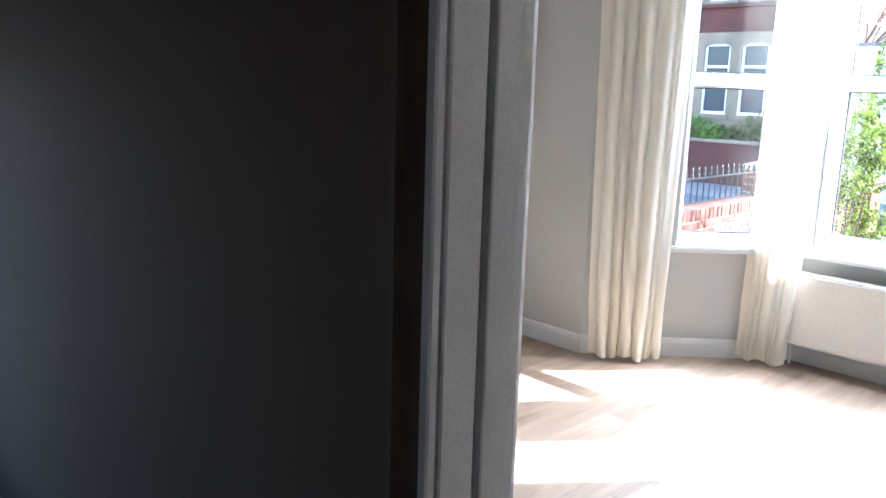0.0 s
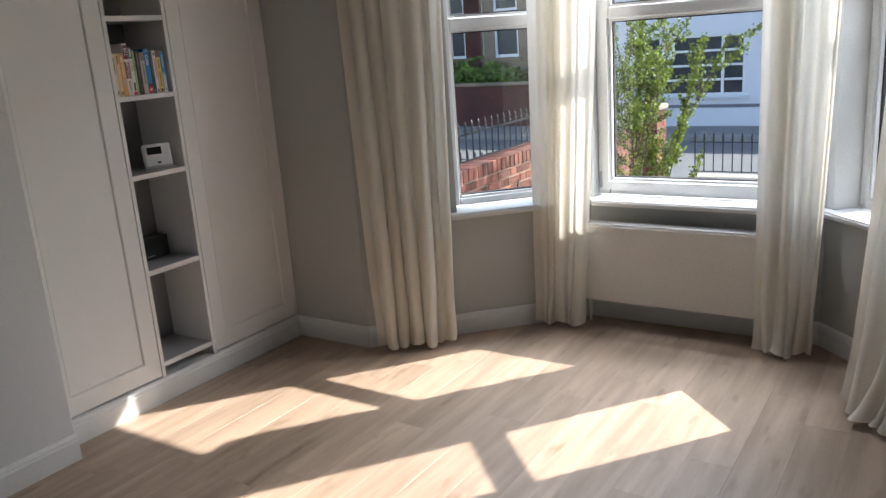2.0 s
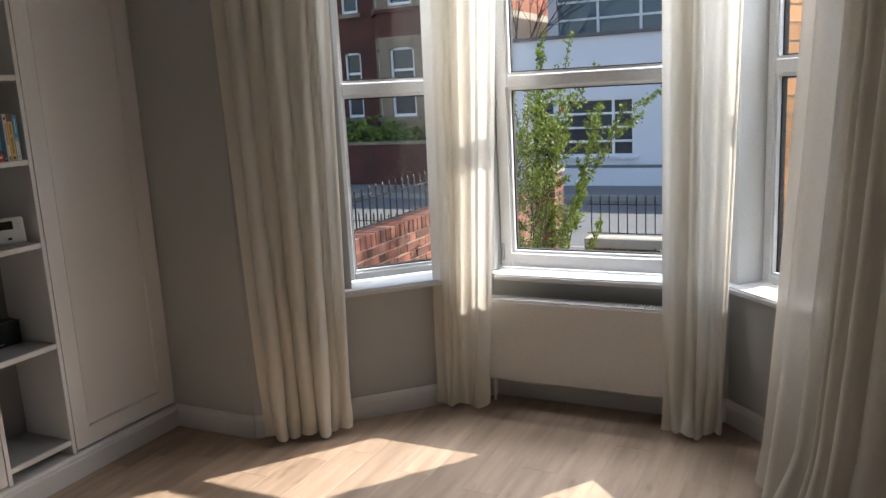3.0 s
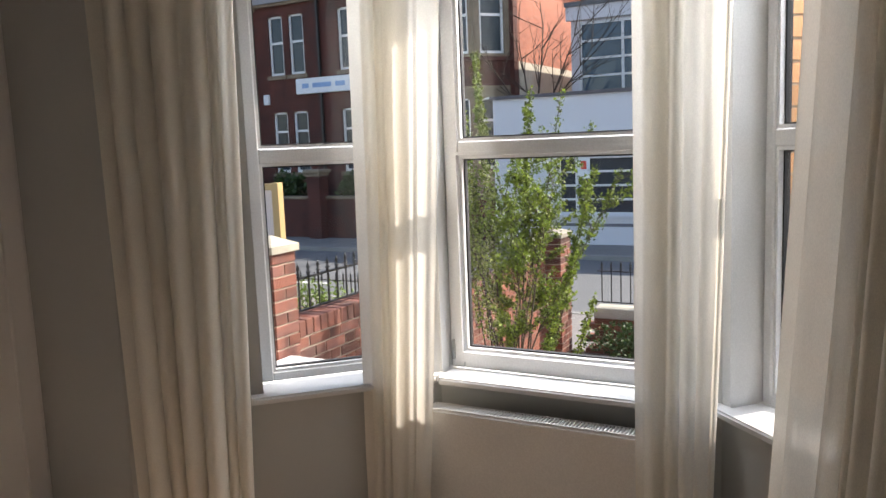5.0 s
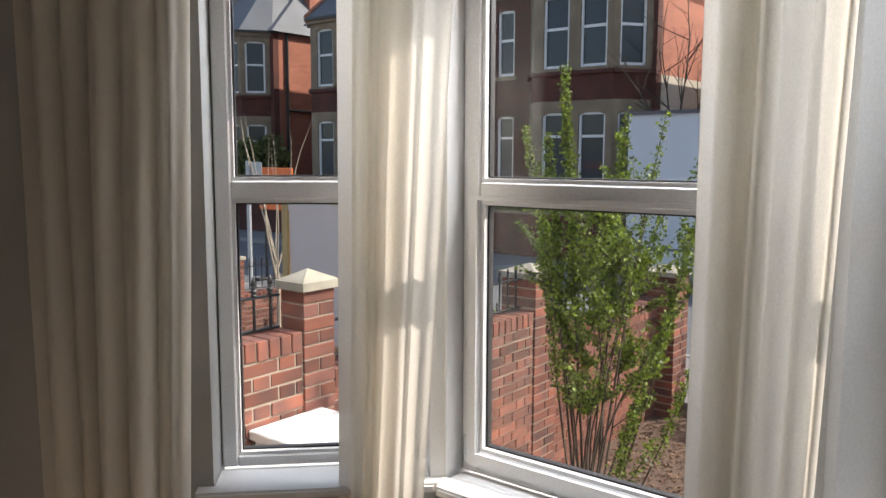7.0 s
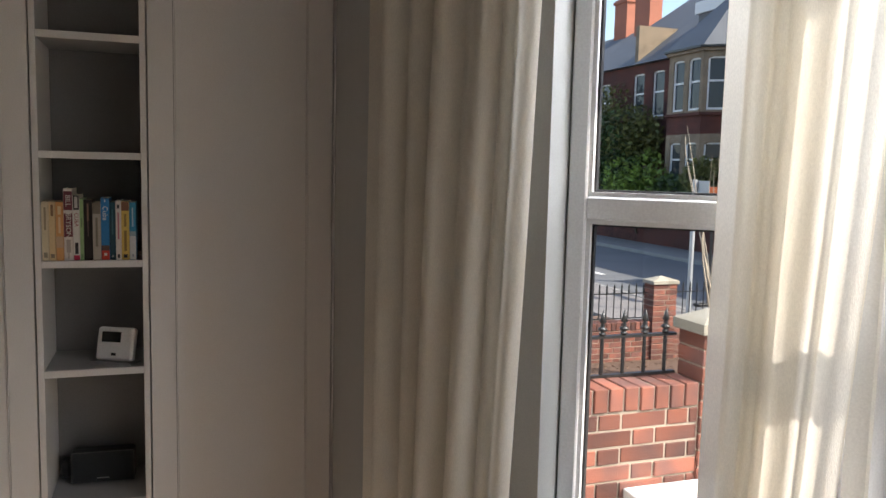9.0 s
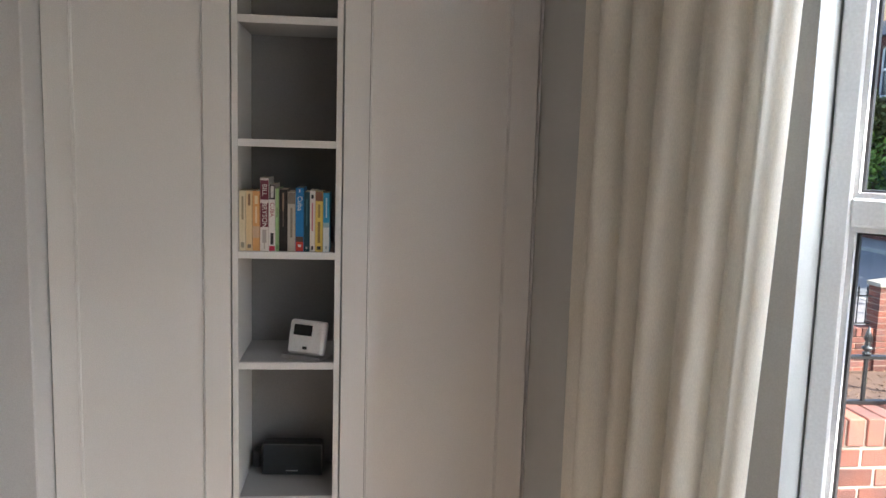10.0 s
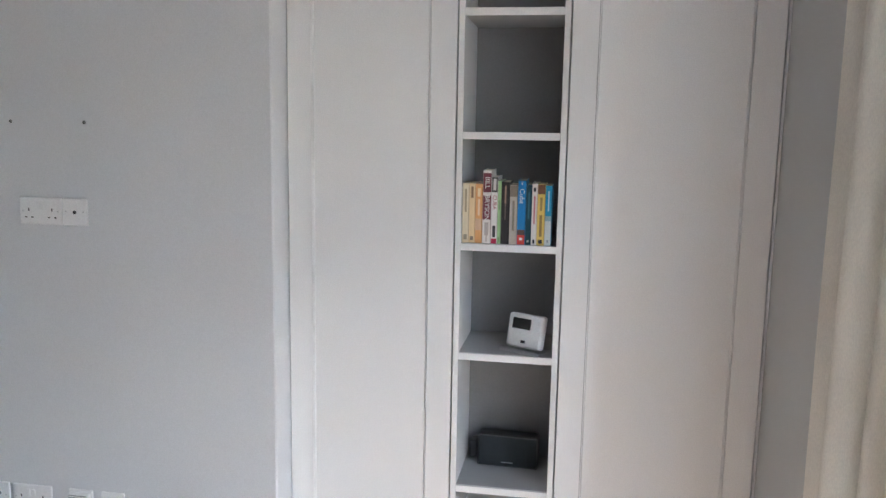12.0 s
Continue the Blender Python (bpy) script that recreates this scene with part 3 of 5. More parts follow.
# ---- curtains ----
def curtain(label, top, bot, folds, amp, seed, flare=0.0, plain=0.10, inner=None, z0=0.012):
    """A gathered linen curtain from the ceiling to the floor along plan lines top and bot; plain: the flat leading
    edge; inner: the stretch where an added sheet behind dims the sun.
    """
    rng = random.Random(seed)
    ph = [rng.uniform(0, 6.28) for _ in range(8)]
    wid = [rng.choice((0.45, 0.7, 1.0, 1.0, 1.5)) * rng.uniform(0.85, 1.15) for _ in range(folds)]
    cum = np.concatenate([[0], np.cumsum(wid)]) / sum(wid) * (1 - plain) + plain
    hgt = [rng.uniform(0.65, 1.2) * min(1.15, 0.55 + 0.5 * w) for w in wid]
    lean_ = [rng.uniform(0.65, 1.5) for _ in wid]
    deep = [0.0] + [rng.uniform(-0.25, 0.35) for _ in wid]
    drift = [rng.uniform(-0.022, 0.022) for _ in range(folds + 1)]
    c = thing("curtain", pose(bot[0][0], bot[0][1], 0), label, "curtain", "curtains in the bay")
    NU, NV = folds * 22 + 10, 60
    (tx0, ty0), (tx1, ty1) = top
    (bx0, by0), (bx1, by1) = bot
    bm = bmesh.new()
    grid = []
    H = CEIL - 0.002
    for j in range(NV + 1):
        v = j / NV
        z = z0 + (H - z0) * v
        row = []
        s = v ** 0.8
        x0, y0, x1, y1 = (b + (t - b) * s for t, b in ((tx0, bx0), (ty0, by0), (tx1, bx1), (ty1, by1)))
        dx, dy = x1 - x0, y1 - y0
        L = math.hypot(dx, dy)
        nx, ny = -dy / L, dx / L
        # the valleys wander a little on the way down
        edge = [k + (d * math.sin(2.6 * v + ph[0] + n) if 0 < n < folds else 0.0) for n, (k, d) in enumerate(zip(cum, drift))]
        for i in range(NU + 1):
            u = i / NU
            k = min(max(int(np.searchsorted(edge, u, side="right")) - 1, -1), folds - 1)
            if k < 0:
                off, along = -0.12 * amp * math.sin(math.pi * u / max(edge[0], 1e-4)), 0.0
            else:
                q = min(max((u - edge[k]) / (edge[k + 1] - edge[k]), 0.0), 1.0)
                q = q ** lean_[k]
                crest = 0.5 - 0.5 * math.cos(2 * math.pi * q)
                rise = crest ** 0.92 + 0.10 * math.sin(2 * math.pi * q) * math.sin(2.1 * v + ph[1] + k)
                valley = deep[k] * (1 - q) + deep[k + 1] * q
                size = amp * hgt[k] * (0.80 + 0.3 * (1 - v) + 0.16 * math.sin(2.3 * v + ph[2] + 1.9 * k))
                off = -size * 1.8 * rise + amp * valley
                along = -0.35 * size * math.sin(2 * math.pi * q)
            off += 0.006 * math.sin(3.1 * v + ph[3] + 2.5 * u) + 0.0012 * math.sin(17 * v + 9 * u + ph[4])
            low = max(0.0, 1 - v * 8)
            off += flare * low ** 2 * (0.55 + 0.45 * math.sin(9 * u + ph[5]))
            off += 0.007 * math.sin(23 * u + 26 * v + ph[6]) * low
            along += 0.010 * math.sin(14 * u + 18 * v) * low
            zz = z + (0.010 * (1 + math.sin(13 * u + ph[7])) if j == 0 else 0.0)
            px, py = x0 + dx * u + dx / L * along + nx * off, y0 + dy * u + dy / L * along + ny * off
            row.append(bm.verts.new((px - bx0, py - by0, max(zz, 0.004))))
        grid.append(row)
    for j in range(NV):
        for i in range(NU):
            bm.faces.new((grid[j][i], grid[j][i + 1], grid[j + 1][i + 1], grid[j + 1][i]))
    # the hem: a turned-up second layer at the foot, and a turned edge up the leading side
    hem = bmesh.new()
    rows = [[hem.verts.new(v.co + Vector((0.0008, -0.0022, 0.0))) for v in grid[j]] for j in range(3)]
    for j in range(2):
        for i in range(NU):
            hem.faces.new((rows[j][i], rows[j][i + 1], rows[j + 1][i + 1], rows[j + 1][i]))
    side = bmesh.new()
    for ends in ((0, 1), (NU - 1, NU)):
        cols = [[side.verts.new(r[i].co + Vector((0.0006, -0.0020, 0.0))) for i in ends] for r in grid]
        for a, b in zip(cols, cols[1:]):
            side.faces.new((a[0], a[1], b[1], b[0]))
    # extra sheet added behind the face to hold back sunlight
    if inner:
        back = bmesh.new()
        i0, i1 = int(inner[0] * NU), int(inner[1] * NU)
        cols = []
        for r in grid[1:]:
            flat = r[i0].co.lerp(r[i1].co, 0.5)
            d = (r[i1].co - r[i0].co)
            w = Vector((-d.y, d.x, 0)).normalized()
            cols.append([back.verts.new(r[i0].co.lerp(r[i1].co, k / 40) + w * (0.030 + 0.012 * math.sin(k * 0.95 + ph[1]) + 0.004 * math.sin(k * 0.37 + flat.z * 2)) + Vector((0, 0, r[i0].co.z - flat.z))) for k in range(41)])
        for a, b in zip(cols, cols[1:]):
            for k in range(40):
                back.faces.new((a[k], a[k + 1], b[k + 1], b[k]))
        part("inner_fold", back, M["curtain"], c, "added linen sheet behind the folds that dims the sun", smooth=True)
    part("drape", bm, M["curtain"], c, smooth=True)
    part("hem", hem, M["curtain"], c, "turned hem of the same linen", smooth=True)
    part("side_hem", side, M["curtain"], c, "turned side edge of the same linen", smooth=True)
    return c


curtain("cream linen curtain hanging full-length in the corner of the bay", ((0.475, 0.0), (0.900, 0.325)), ((0.575, -0.030), (0.885, 0.230)), 6, 0.030, 19, plain=0.12)
curtain("cream linen curtain gathered beside the radiator", ((1.195, 0.625), (1.530, 0.800)), ((1.165, 0.615), (1.425, 0.665)), 5, 0.0095, 23, plain=0.13, inner=(0.14, 0.62))
curtain("cream linen curtain lit by the sun at the radiator's end", ((2.260, 0.755), (2.615, 0.700)), ((2.285, 0.690), (2.530, 0.685)), 5, 0.0125, 37, -0.07, inner=(0.12, 0.45))
curtain("cream linen curtain pooling on the floor by the bay's side window", ((2.850, 0.390), (3.320, -0.070)), ((2.720, 0.300), (3.120, -0.090)), 6, 0.026, 41, -0.09, inner=(0.30, 0.95))


# ---- radiator ----
rad = thing("radiator", pose(1.402, 0.748, 0.010), "low white flat-panel radiator with a slotted top grille", "radiator")
RL = 1.05
part("front_panel", box(0.0, RL, -0.004, 0.012, 0.130, 0.538, 0.004, seg=2), M["rad"], rad)
part("back_panel", box(0.0, RL, 0.072, 0.080, 0.134, 0.540, 0.002), M["rad"], rad)
part("end_panel", box(-0.004, 0.002, 0.002, 0.078, 0.136, 0.546, 0.001), M["rad"], rad)
part("end_panel", box(RL - 0.002, RL + 0.004, 0.002, 0.078, 0.136, 0.546, 0.001), M["rad"], rad)
part("grille_edge", box(0.002, RL - 0.002, 0.0, 0.006, 0.540, 0.549), M["rad"], rad)
part("grille_edge", box(0.002, RL - 0.002, 0.072, 0.078, 0.540, 0.549), M["rad"], rad)
slat = mesh_of("grille_slat", box(-0.0036, 0.0036, 0.006, 0.072, 0.538, 0.548), M["rad"])
for i in range(72):
    share("grille_slat", slat, rad, pose(0.015 + i * (RL - 0.03) / 71, 0, 0))
# fins as one block, coloured black for the shade inside the radiator
part("inner_fins", box(0.02, RL - 0.02, 0.016, 0.066, 0.15, 0.46), M["gasket"], rad)
for xx in (0.15, RL - 0.15):
    part("bracket", box(xx - 0.02, xx + 0.02, 0.080, 0.104, 0.2, 0.5), M["rad"], rad)
for xx in (0.02, RL - 0.02):
    part("pipe", rod((xx, 0.03, 0.003), (xx, 0.03, 0.14), 0.0075, n=10), M["rad"], rad)


# ---- things on the shelves and the chimney breast ----
PAPER = mat("book_pages", (0.62, 0.56, 0.44), 0.9, (0.52, 0.46, 0.36), 8, 300, 0.3, stretch=(1, 30, 1))
COVERS = {}


def cover(rgb):
    if rgb not in COVERS:
        COVERS[rgb] = mat("book_cover", rgb, 0.42, tuple(c * 0.88 for c in rgb), 14, 160, 0.06)
    return COVERS[rgb]


DOWN = Matrix(((0, 0, 1, 0), (0, 1, 0, 0), (-1, 0, 0, 0), (0, 0, 0, 1)))   # lettering that reads down a spine


def book(y, w, h, rgb, label, d=0.128, lean=0.0, bands=(), words=()):
    """A paperback; bands: (from, to, colour) up the spine; words: (text, height, size, colour, stretch) or plain bars (None, ...)."""
    b = thing("book", pose(-0.012, y + w / 2, SHELF[3] + 0.0006, lean, 0, 0), label, "book", "books on the shelf")
    c = cover(rgb)
    part("spine", box(-0.004, 0.0, -w / 2, w / 2, 0.0, h, 0.0014), c, b)
    part("front_cover", box(-d, -0.004, w / 2 - 0.0008, w / 2, 0.0, h), c, b)
    part("back_cover", box(-d, -0.004, -w / 2, -w / 2 + 0.0008, 0.0, h), c, b)
    part("page_block", box(-d + 0.003, -0.004, -w / 2 + 0.0009, w / 2 - 0.0009, 0.0015, h - 0.002), PAPER, b, "cream paper pages")
    for z0, z1, col in bands:
        part("spine_band", box(0.0002, 0.0006, -w / 2 + 0.0008, w / 2 - 0.0008, z0, z1), cover(col), b)
    for txt, z, size, col, st in words:
        if txt is None:
            part("print_bar", box(0.0007, 0.0010, -size / 2, size / 2, z - st / 2, z + st / 2), cover(col), b)
        else:
            text_mesh(txt, size, cover(col), b, Matrix.Translation((0.0008, 0, z)) @ DOWN, 0.0002, "lettering", st)
    return b


INK, WHITE = (0.03, 0.03, 0.035), (0.78, 0.77, 0.74)
y = -0.9025
for w, h, rgb, label, bands, words in (
    (0.0205, 0.182, (0.72, 0.64, 0.46), "cream-spined paperback book on the grey shelf", (), ((None, 0.13, 0.006, (0.35, 0.3, 0.2), 0.07), (None, 0.018, 0.010, (0.3, 0.27, 0.2), 0.016))),
    (0.0190, 0.182, (0.74, 0.58, 0.33), "pale yellow paperback book with dark title", (), ((None, 0.155, 0.007, (0.25, 0.15, 0.08), 0.035), (None, 0.015, 0.010, (0.25, 0.2, 0.15), 0.012))),
    (0.0220, 0.181, (0.70, 0.36, 0.14), "orange paperback book with faded picture spine", ((0.04, 0.075, (0.62, 0.42, 0.27)),), ((None, 0.155, 0.009, (0.82, 0.66, 0.42), 0.025), (None, 0.11, 0.006, (0.8, 0.6, 0.4), 0.05))),
    (0.0265, 0.222, (0.76, 0.72, 0.69), "taller white book with maroon author panels", ((0.073, 0.146, (0.16, 0.03, 0.05)), (0.156, 0.214, (0.16, 0.03, 0.05))), (("BRYSON", 0.109, 0.0205, WHITE, 0.98), ("BILL", 0.185, 0.0205, WHITE, 0.98), (None, 0.045, 0.012, (0.45, 0.40, 0.38), 0.04), (None, 0.016, 0.004, (0.5, 0.45, 0.4), 0.02))),
    (0.0190, 0.203, (0.76, 0.75, 0.72), "white book with black top and red foot", ((0.157, 0.202, (0.03, 0.03, 0.03)), (0.001, 0.016, (0.55, 0.03, 0.08))), (("CUBA", 0.126, 0.0165, (0.35, 0.05, 0.07), 1.0), (None, 0.18, 0.009, (0.6, 0.6, 0.58), 0.035), (None, 0.038, 0.009, INK, 0.035))),
    (0.0110, 0.191, (0.33, 0.52, 0.24), "slim green paperback book", (), ((None, 0.118, 0.004, (0.2, 0.3, 0.15), 0.03), (None, 0.014, 0.005, (0.2, 0.35, 0.15), 0.014))),
    (0.0250, 0.188, (0.020, 0.017, 0.016), "thick black paperback book", (), ((None, 0.15, 0.005, (0.3, 0.2, 0.14), 0.055), (None, 0.10, 0.003, (0.16, 0.12, 0.1), 0.05))),
    (0.0240, 0.180, (0.47, 0.43, 0.36), "worn grey-beige paperback book", ((0.145, 0.178, (0.22, 0.19, 0.15)),), ((None, 0.088, 0.007, (0.30, 0.26, 0.20), 0.09), (None, 0.088, 0.003, (0.2, 0.17, 0.13), 0.09))),
    (0.0250, 0.194, (0.02, 0.20, 0.50), "blue travel guide with white title and red foot", ((0.001, 0.030, (0.62, 0.06, 0.04)), (0.030, 0.046, (0.10, 0.06, 0.05))), (("Cuba", 0.147, 0.021, WHITE, 1.0), (None, 0.185, 0.003, WHITE, 0.008), (None, 0.018, 0.009, WHITE, 0.008))),
    (0.0175, 0.182, (0.012, 0.06, 0.085), "dark teal paperback book", (), ((None, 0.12, 0.004, (0.05, 0.15, 0.2), 0.08), (None, 0.012, 0.006, (0.4, 0.45, 0.45), 0.006))),
    (0.0165, 0.186, (0.74, 0.69, 0.64), "white paperback book with pink lettering", (), ((None, 0.107, 0.005, (0.55, 0.22, 0.25), 0.085), (None, 0.168, 0.007, INK, 0.012), (None, 0.012, 0.006, INK, 0.012))),
    (0.0235, 0.184, (0.72, 0.53, 0.13), "yellow paperback book with brown top", ((0.155, 0.183, (0.20, 0.09, 0.05)),), ((None, 0.125, 0.007, (0.35, 0.24, 0.07), 0.04), (None, 0.06, 0.008, (0.3, 0.2, 0.06), 0.065), (None, 0.012, 0.011, INK, 0.011))),
    (0.0200, 0.181, (0.03, 0.27, 0.50), "blue paperback book with white foot", ((0.001, 0.075, (0.62, 0.66, 0.68)), (0.075, 0.09, (0.3, 0.42, 0.5))), ((None, 0.135, 0.004, (0.5, 0.65, 0.75), 0.06), (None, 0.014, 0.005, (0.3, 0.35, 0.4), 0.008))),
):
    book(y, w - 0.0006, h, rgb, label, bands=bands, words=words)
    y += w

# room thermostat on its stand
th = thing("room_thermostat", pose(-0.070, -0.704, SHELF[2] + 0.001, 0, 0, -26) @ Matrix.Scale(1.13, 4), "white plastic room thermostat with dark display on a clear stand", "thermostat")
body = box(-0.010, 0.018, -0.056, 0.056, 0.006, 0.102, 0.010, seg=3)
lean = Matrix.Rotation(radians(-14), 4, "Y")
for v in body.verts:
    v.co = lean @ v.co
part("body", body, M["white_plastic"], th, smooth=False)


def on_face(a, b, c, d, t0, t1):
    bm = box(t0, t1, a, b, c, d, 0.0008)
    for v in bm.verts:
        v.co = lean @ v.co
    return bm


part("display", on_face(-0.040, 0.018, 0.058, 0.088, 0.0175, 0.0192), M["screen"], th, "dark display window")
part("flap", on_face(-0.050, 0.050, 0.012, 0.050, 0.0165, 0.0195), M["white_plastic"], th)
part("maker_mark", on_face(-0.006, 0.008, 0.020, 0.028, 0.0195, 0.0201), M["black"], th)
for zz in (0.064, 0.080):
    part("button", on_face(0.030, 0.042, zz - 0.005, zz + 0.005, 0.0175, 0.0205), M["white_plastic"], th)
part("stand", box(-0.035, 0.036, -0.060, 0.060, 0.0, 0.003, 0.001), M["silver"], th, "thin clear stand plate")
part("stand_lip", box(0.030, 0.033, -0.060, 0.060, 0.003, 0.009), M["silver"], th)

# wireless speaker
sp = thing("speaker", pose(-0.170, -0.756, SHELF[1] + 0.001, 0, 0, -3), "black oblong wireless speaker with fabric grille front", "speaker")
bm = box(-0.062, 0.0, -0.102, 0.102, 0.0, 0.112, 0.014, seg=3)
part("cabinet", bm, M["black"], sp)
part("grille", box(0.0, 0.004, -0.096, 0.096, 0.006, 0.106, 0.003), mat("grille_cloth", (0.028, 0.033, 0.038), 0.9, (0.02, 0.024, 0.028), 60, 500, 0.5), sp)
rim = bmesh.new()
for a, b, c, d in ((-0.1, 0.1, 0.106, 0.1085), (-0.1, 0.1, 0.0035, 0.006), (-0.1, -0.0975, 0.006, 0.106), (0.0975, 0.1, 0.006, 0.106)):
    box(0.0, 0.005, a, b, c, d, bm=rim)
part("rim", rim, mat("dark_metal_rim", (0.09, 0.095, 0.10), 0.35, metal=0.6), sp)
part("maker_mark", box(0.004, 0.0046, -0.020, 0.020, 0.016, 0.019), M["silver"], sp)
cable = bmesh.new()
pts = [(-0.04, -0.100, 0.03), (-0.05, -0.115, 0.02), (-0.08, -0.118, 0.006), (-0.10, -0.10, 0.005), (-0.11, -0.06, 0.02)]
for p, q in zip(pts, pts[1:]):
    rod(p, q, 0.003, n=6, bm=cable)
part("cable", cable, M["black"], sp)
part("plug_block", box(-0.055, -0.005, -0.130, -0.106, 0.022, 0.080, 0.004), M["black"], sp)


def socket_plate(y, z, w, kind, label):
    s = thing("socket_plate" if kind != "outlet" else "cable_outlet", pose(BREAST + 0.0005, y, z), label, "wall socket", "sockets on the chimney breast")
    part("plate", box(0.0, 0.009, -w / 2, w / 2, -0.043, 0.043, 0.004, seg=2), M["white_plastic"], s)
    dark = M["gasket"]
    if kind == "double":
        for c in (-0.040, 0.040):
            part("earth_slot", box(0.009, 0.0096, c - 0.002, c + 0.002, 0.000, 0.009), dark, s)
            for k in (-0.011, 0.011):
                part("pin_slot", box(0.009, 0.0096, c + k - 0.0035, c + k + 0.0035, -0.0215, -0.0175), dark, s)
        for c in (-0.011, 0.008):
            part("rocker_switch", box(0.009, 0.0125, c - 0.006, c + 0.006, 0.006, 0.030, 0.0015), M["white_plastic"], s)
        for c in (-0.0603, 0.0603):
            part("screw", lathe([(0.003, 0.0), (0.003, 0.0008)], 8), M["silver"], s).matrix_basis = pose(0.009, c, 0, 0, 90, 0)
    elif kind == "single":
        part("aerial_hole", lathe([(0.006, 0.0), (0.006, 0.001)], 12), dark, s).matrix_basis = pose(0.009, 0, 0, 0, 90, 0)
        for c in (-0.030, 0.030):
            part("screw", lathe([(0.003, 0.0), (0.003, 0.0008)], 8), M["silver"], s).matrix_basis = pose(0.009, c, 0.002, 0, 90, 0)
    elif kind == "outlet":
        part("hood", box(0.009, 0.022, -w / 2 + 0.008, w / 2 - 0.004, -0.036, 0.036, 0.004), M["white_plastic"], s)
        for k in (0.012, 0.020, 0.028):
            part("louvre", box(0.022, 0.024, -w / 2 + 0.010, w / 2 - 0.014, k - 0.0012, k + 0.0012), M["cab_dark"], s)
    return s


socket_plate(-2.221, 1.467, 0.146, "double", "white plastic double wall socket with two switches")
socket_plate(-2.103, 1.467, 0.086, "single", "white plastic aerial socket beside a double socket")
LOWZ = 0.504
socket_plate(-2.471, LOWZ, 0.146, "double", "white plastic double wall socket low on the wall")
socket_plate(-2.313, LOWZ, 0.143, "double", "white plastic double wall socket low on the wall")
socket_plate(-2.135, LOWZ, 0.086, "outlet", "white plastic hooded cable outlet low on the wall")
socket_plate(-2.020, LOWZ, 0.083, "blank", "white plastic blank plate low on the wall")
for yy in (-2.313, -2.061):
    f = thing("wall_plug", pose(BREAST + 0.0004, yy, 1.745), "dark fixing hole with wall plug in the painted wall", "wall fixing", "bracket fixings")
    part("collar", lathe([(0.0055, 0.0), (0.0055, 0.001), (0.004, 0.0022)], 10), M["gasket"], f).matrix_basis = pose(0, 0, 0, 0, 90, 0)
    part("insert", lathe([(0.003, 0.0), (0.003, 0.003)], 8), M["cab_dark"], f).matrix_basis = pose(0, 0.003, 0.001, 0, 90, 0)


# ---- outside: ground, road, gardens ----
GARDEN, ROAD = -0.85, -1.0
PW_X = -0.17                     # face of the garden wall between the two front gardens


def ground(name, bm, material, label, category):
    return tagged(part(name, bm, material), label, category, kind="structure")


big = bmesh.new()
bmesh.ops.create_grid(big, x_segments=8, y_segments=8, size=600)
for v in big.verts:
    v.co.z = ROAD - 0.06
ground("ground", big, M["paving"], "grey-brown ground reaching far out", "ground")
ground("garden_soil", box(PW_X, 4.6, 0.2, 6.75, -1.2, GARDEN), M["soil"], "dark bark-mulched soil of the front garden", "soil")
ground("neighbour_soil", box(-9.5, PW_X - 0.34, 0.4, 6.75, -1.2, GARDEN + 0.03), M["soil"], "dark bark-mulched soil next door", "soil")
ground("pavement_near", box(-60, 40, 7.0, 8.9, -1.2, ROAD + 0.10), M["paving"], "grey paved footway beside the road", "pavement")
ground("kerb_near", box(-60, 40, 8.9, 9.02, -1.2, ROAD + 0.11), M["kerb"], "pale stone kerb", "kerb")
ground("road", box(-60, 40, 9.02, 14.6, -1.2, ROAD), M["asphalt"], "grey asphalt road", "road")
ground("kerb_far", box(-60, 40, 14.6, 14.72, -1.2, ROAD + 0.11), M["kerb"], "pale stone kerb", "kerb")
ground("pavement_far", box(-60, 40, 14.72, 16.5, -1.2, ROAD + 0.10), M["paving"], "grey paved footway across the road", "pavement")
for i in range(7):
    ln = ground("road_marking", box(-26 + i * 3.1, -25 + i * 3.1, 10.3 + 0.02 * i, 10.45 + 0.02 * i, ROAD, ROAD + 0.004), M["paint_line"], "worn white dash painted on the road", "road marking")

# bark chips
rng = random.Random(71)
chips = bmesh.new()


def chip(x, y, z):
    s = rng.uniform(0.010, 0.028)
    r = Matrix.Rotation(rng.uniform(0, 3.14), 3, "Z") @ Matrix.Rotation(rng.gauss(0, 0.5), 3, "X") @ Matrix.Rotation(rng.gauss(0, 0.4), 3, "Y")
    vs = [chips.verts.new(Vector((x, y, z)) + r @ Vector(c)) for c in ((-s, -s * 0.35, 0), (s, -s * 0.3, 0), (s * 0.8, s * 0.4, 0), (-s * 0.9, s * 0.3, 0), (0, 0, s * 0.5))]
    for a, b in ((0, 1), (1, 2), (2, 3), (3, 0)):
        chips.faces.new((vs[a], vs[b], vs[4]))


for _ in range(5000):
    chip(rng.uniform(-0.1, 2.2), rng.uniform(2.2, 6.5), GARDEN + 0.004)
for _ in range(5000):
    chip(rng.uniform(-9.0, -1.2), rng.uniform(2.0, 6.7), GARDEN + 0.034)
tagged(part("bark_mulch", chips, M["bark_chip"]), "brown bark chips scattered over the garden soil", "mulch", kind="stuff")

ws = thing("stone_block", pose(0.0, 1.32, 0), "sunlit white stone block beside the garden wall", "stone block")
part("block", box(PW_X + 0.01, 0.42, 0.0, 0.42, GARDEN - 0.01, 0.32, 0.01), M["white_stone"], ws)
part("slab", box(PW_X + 0.005, 0.46, -0.03, 0.46, 0.32, 0.37, 0.006), M["white_stone"], ws)


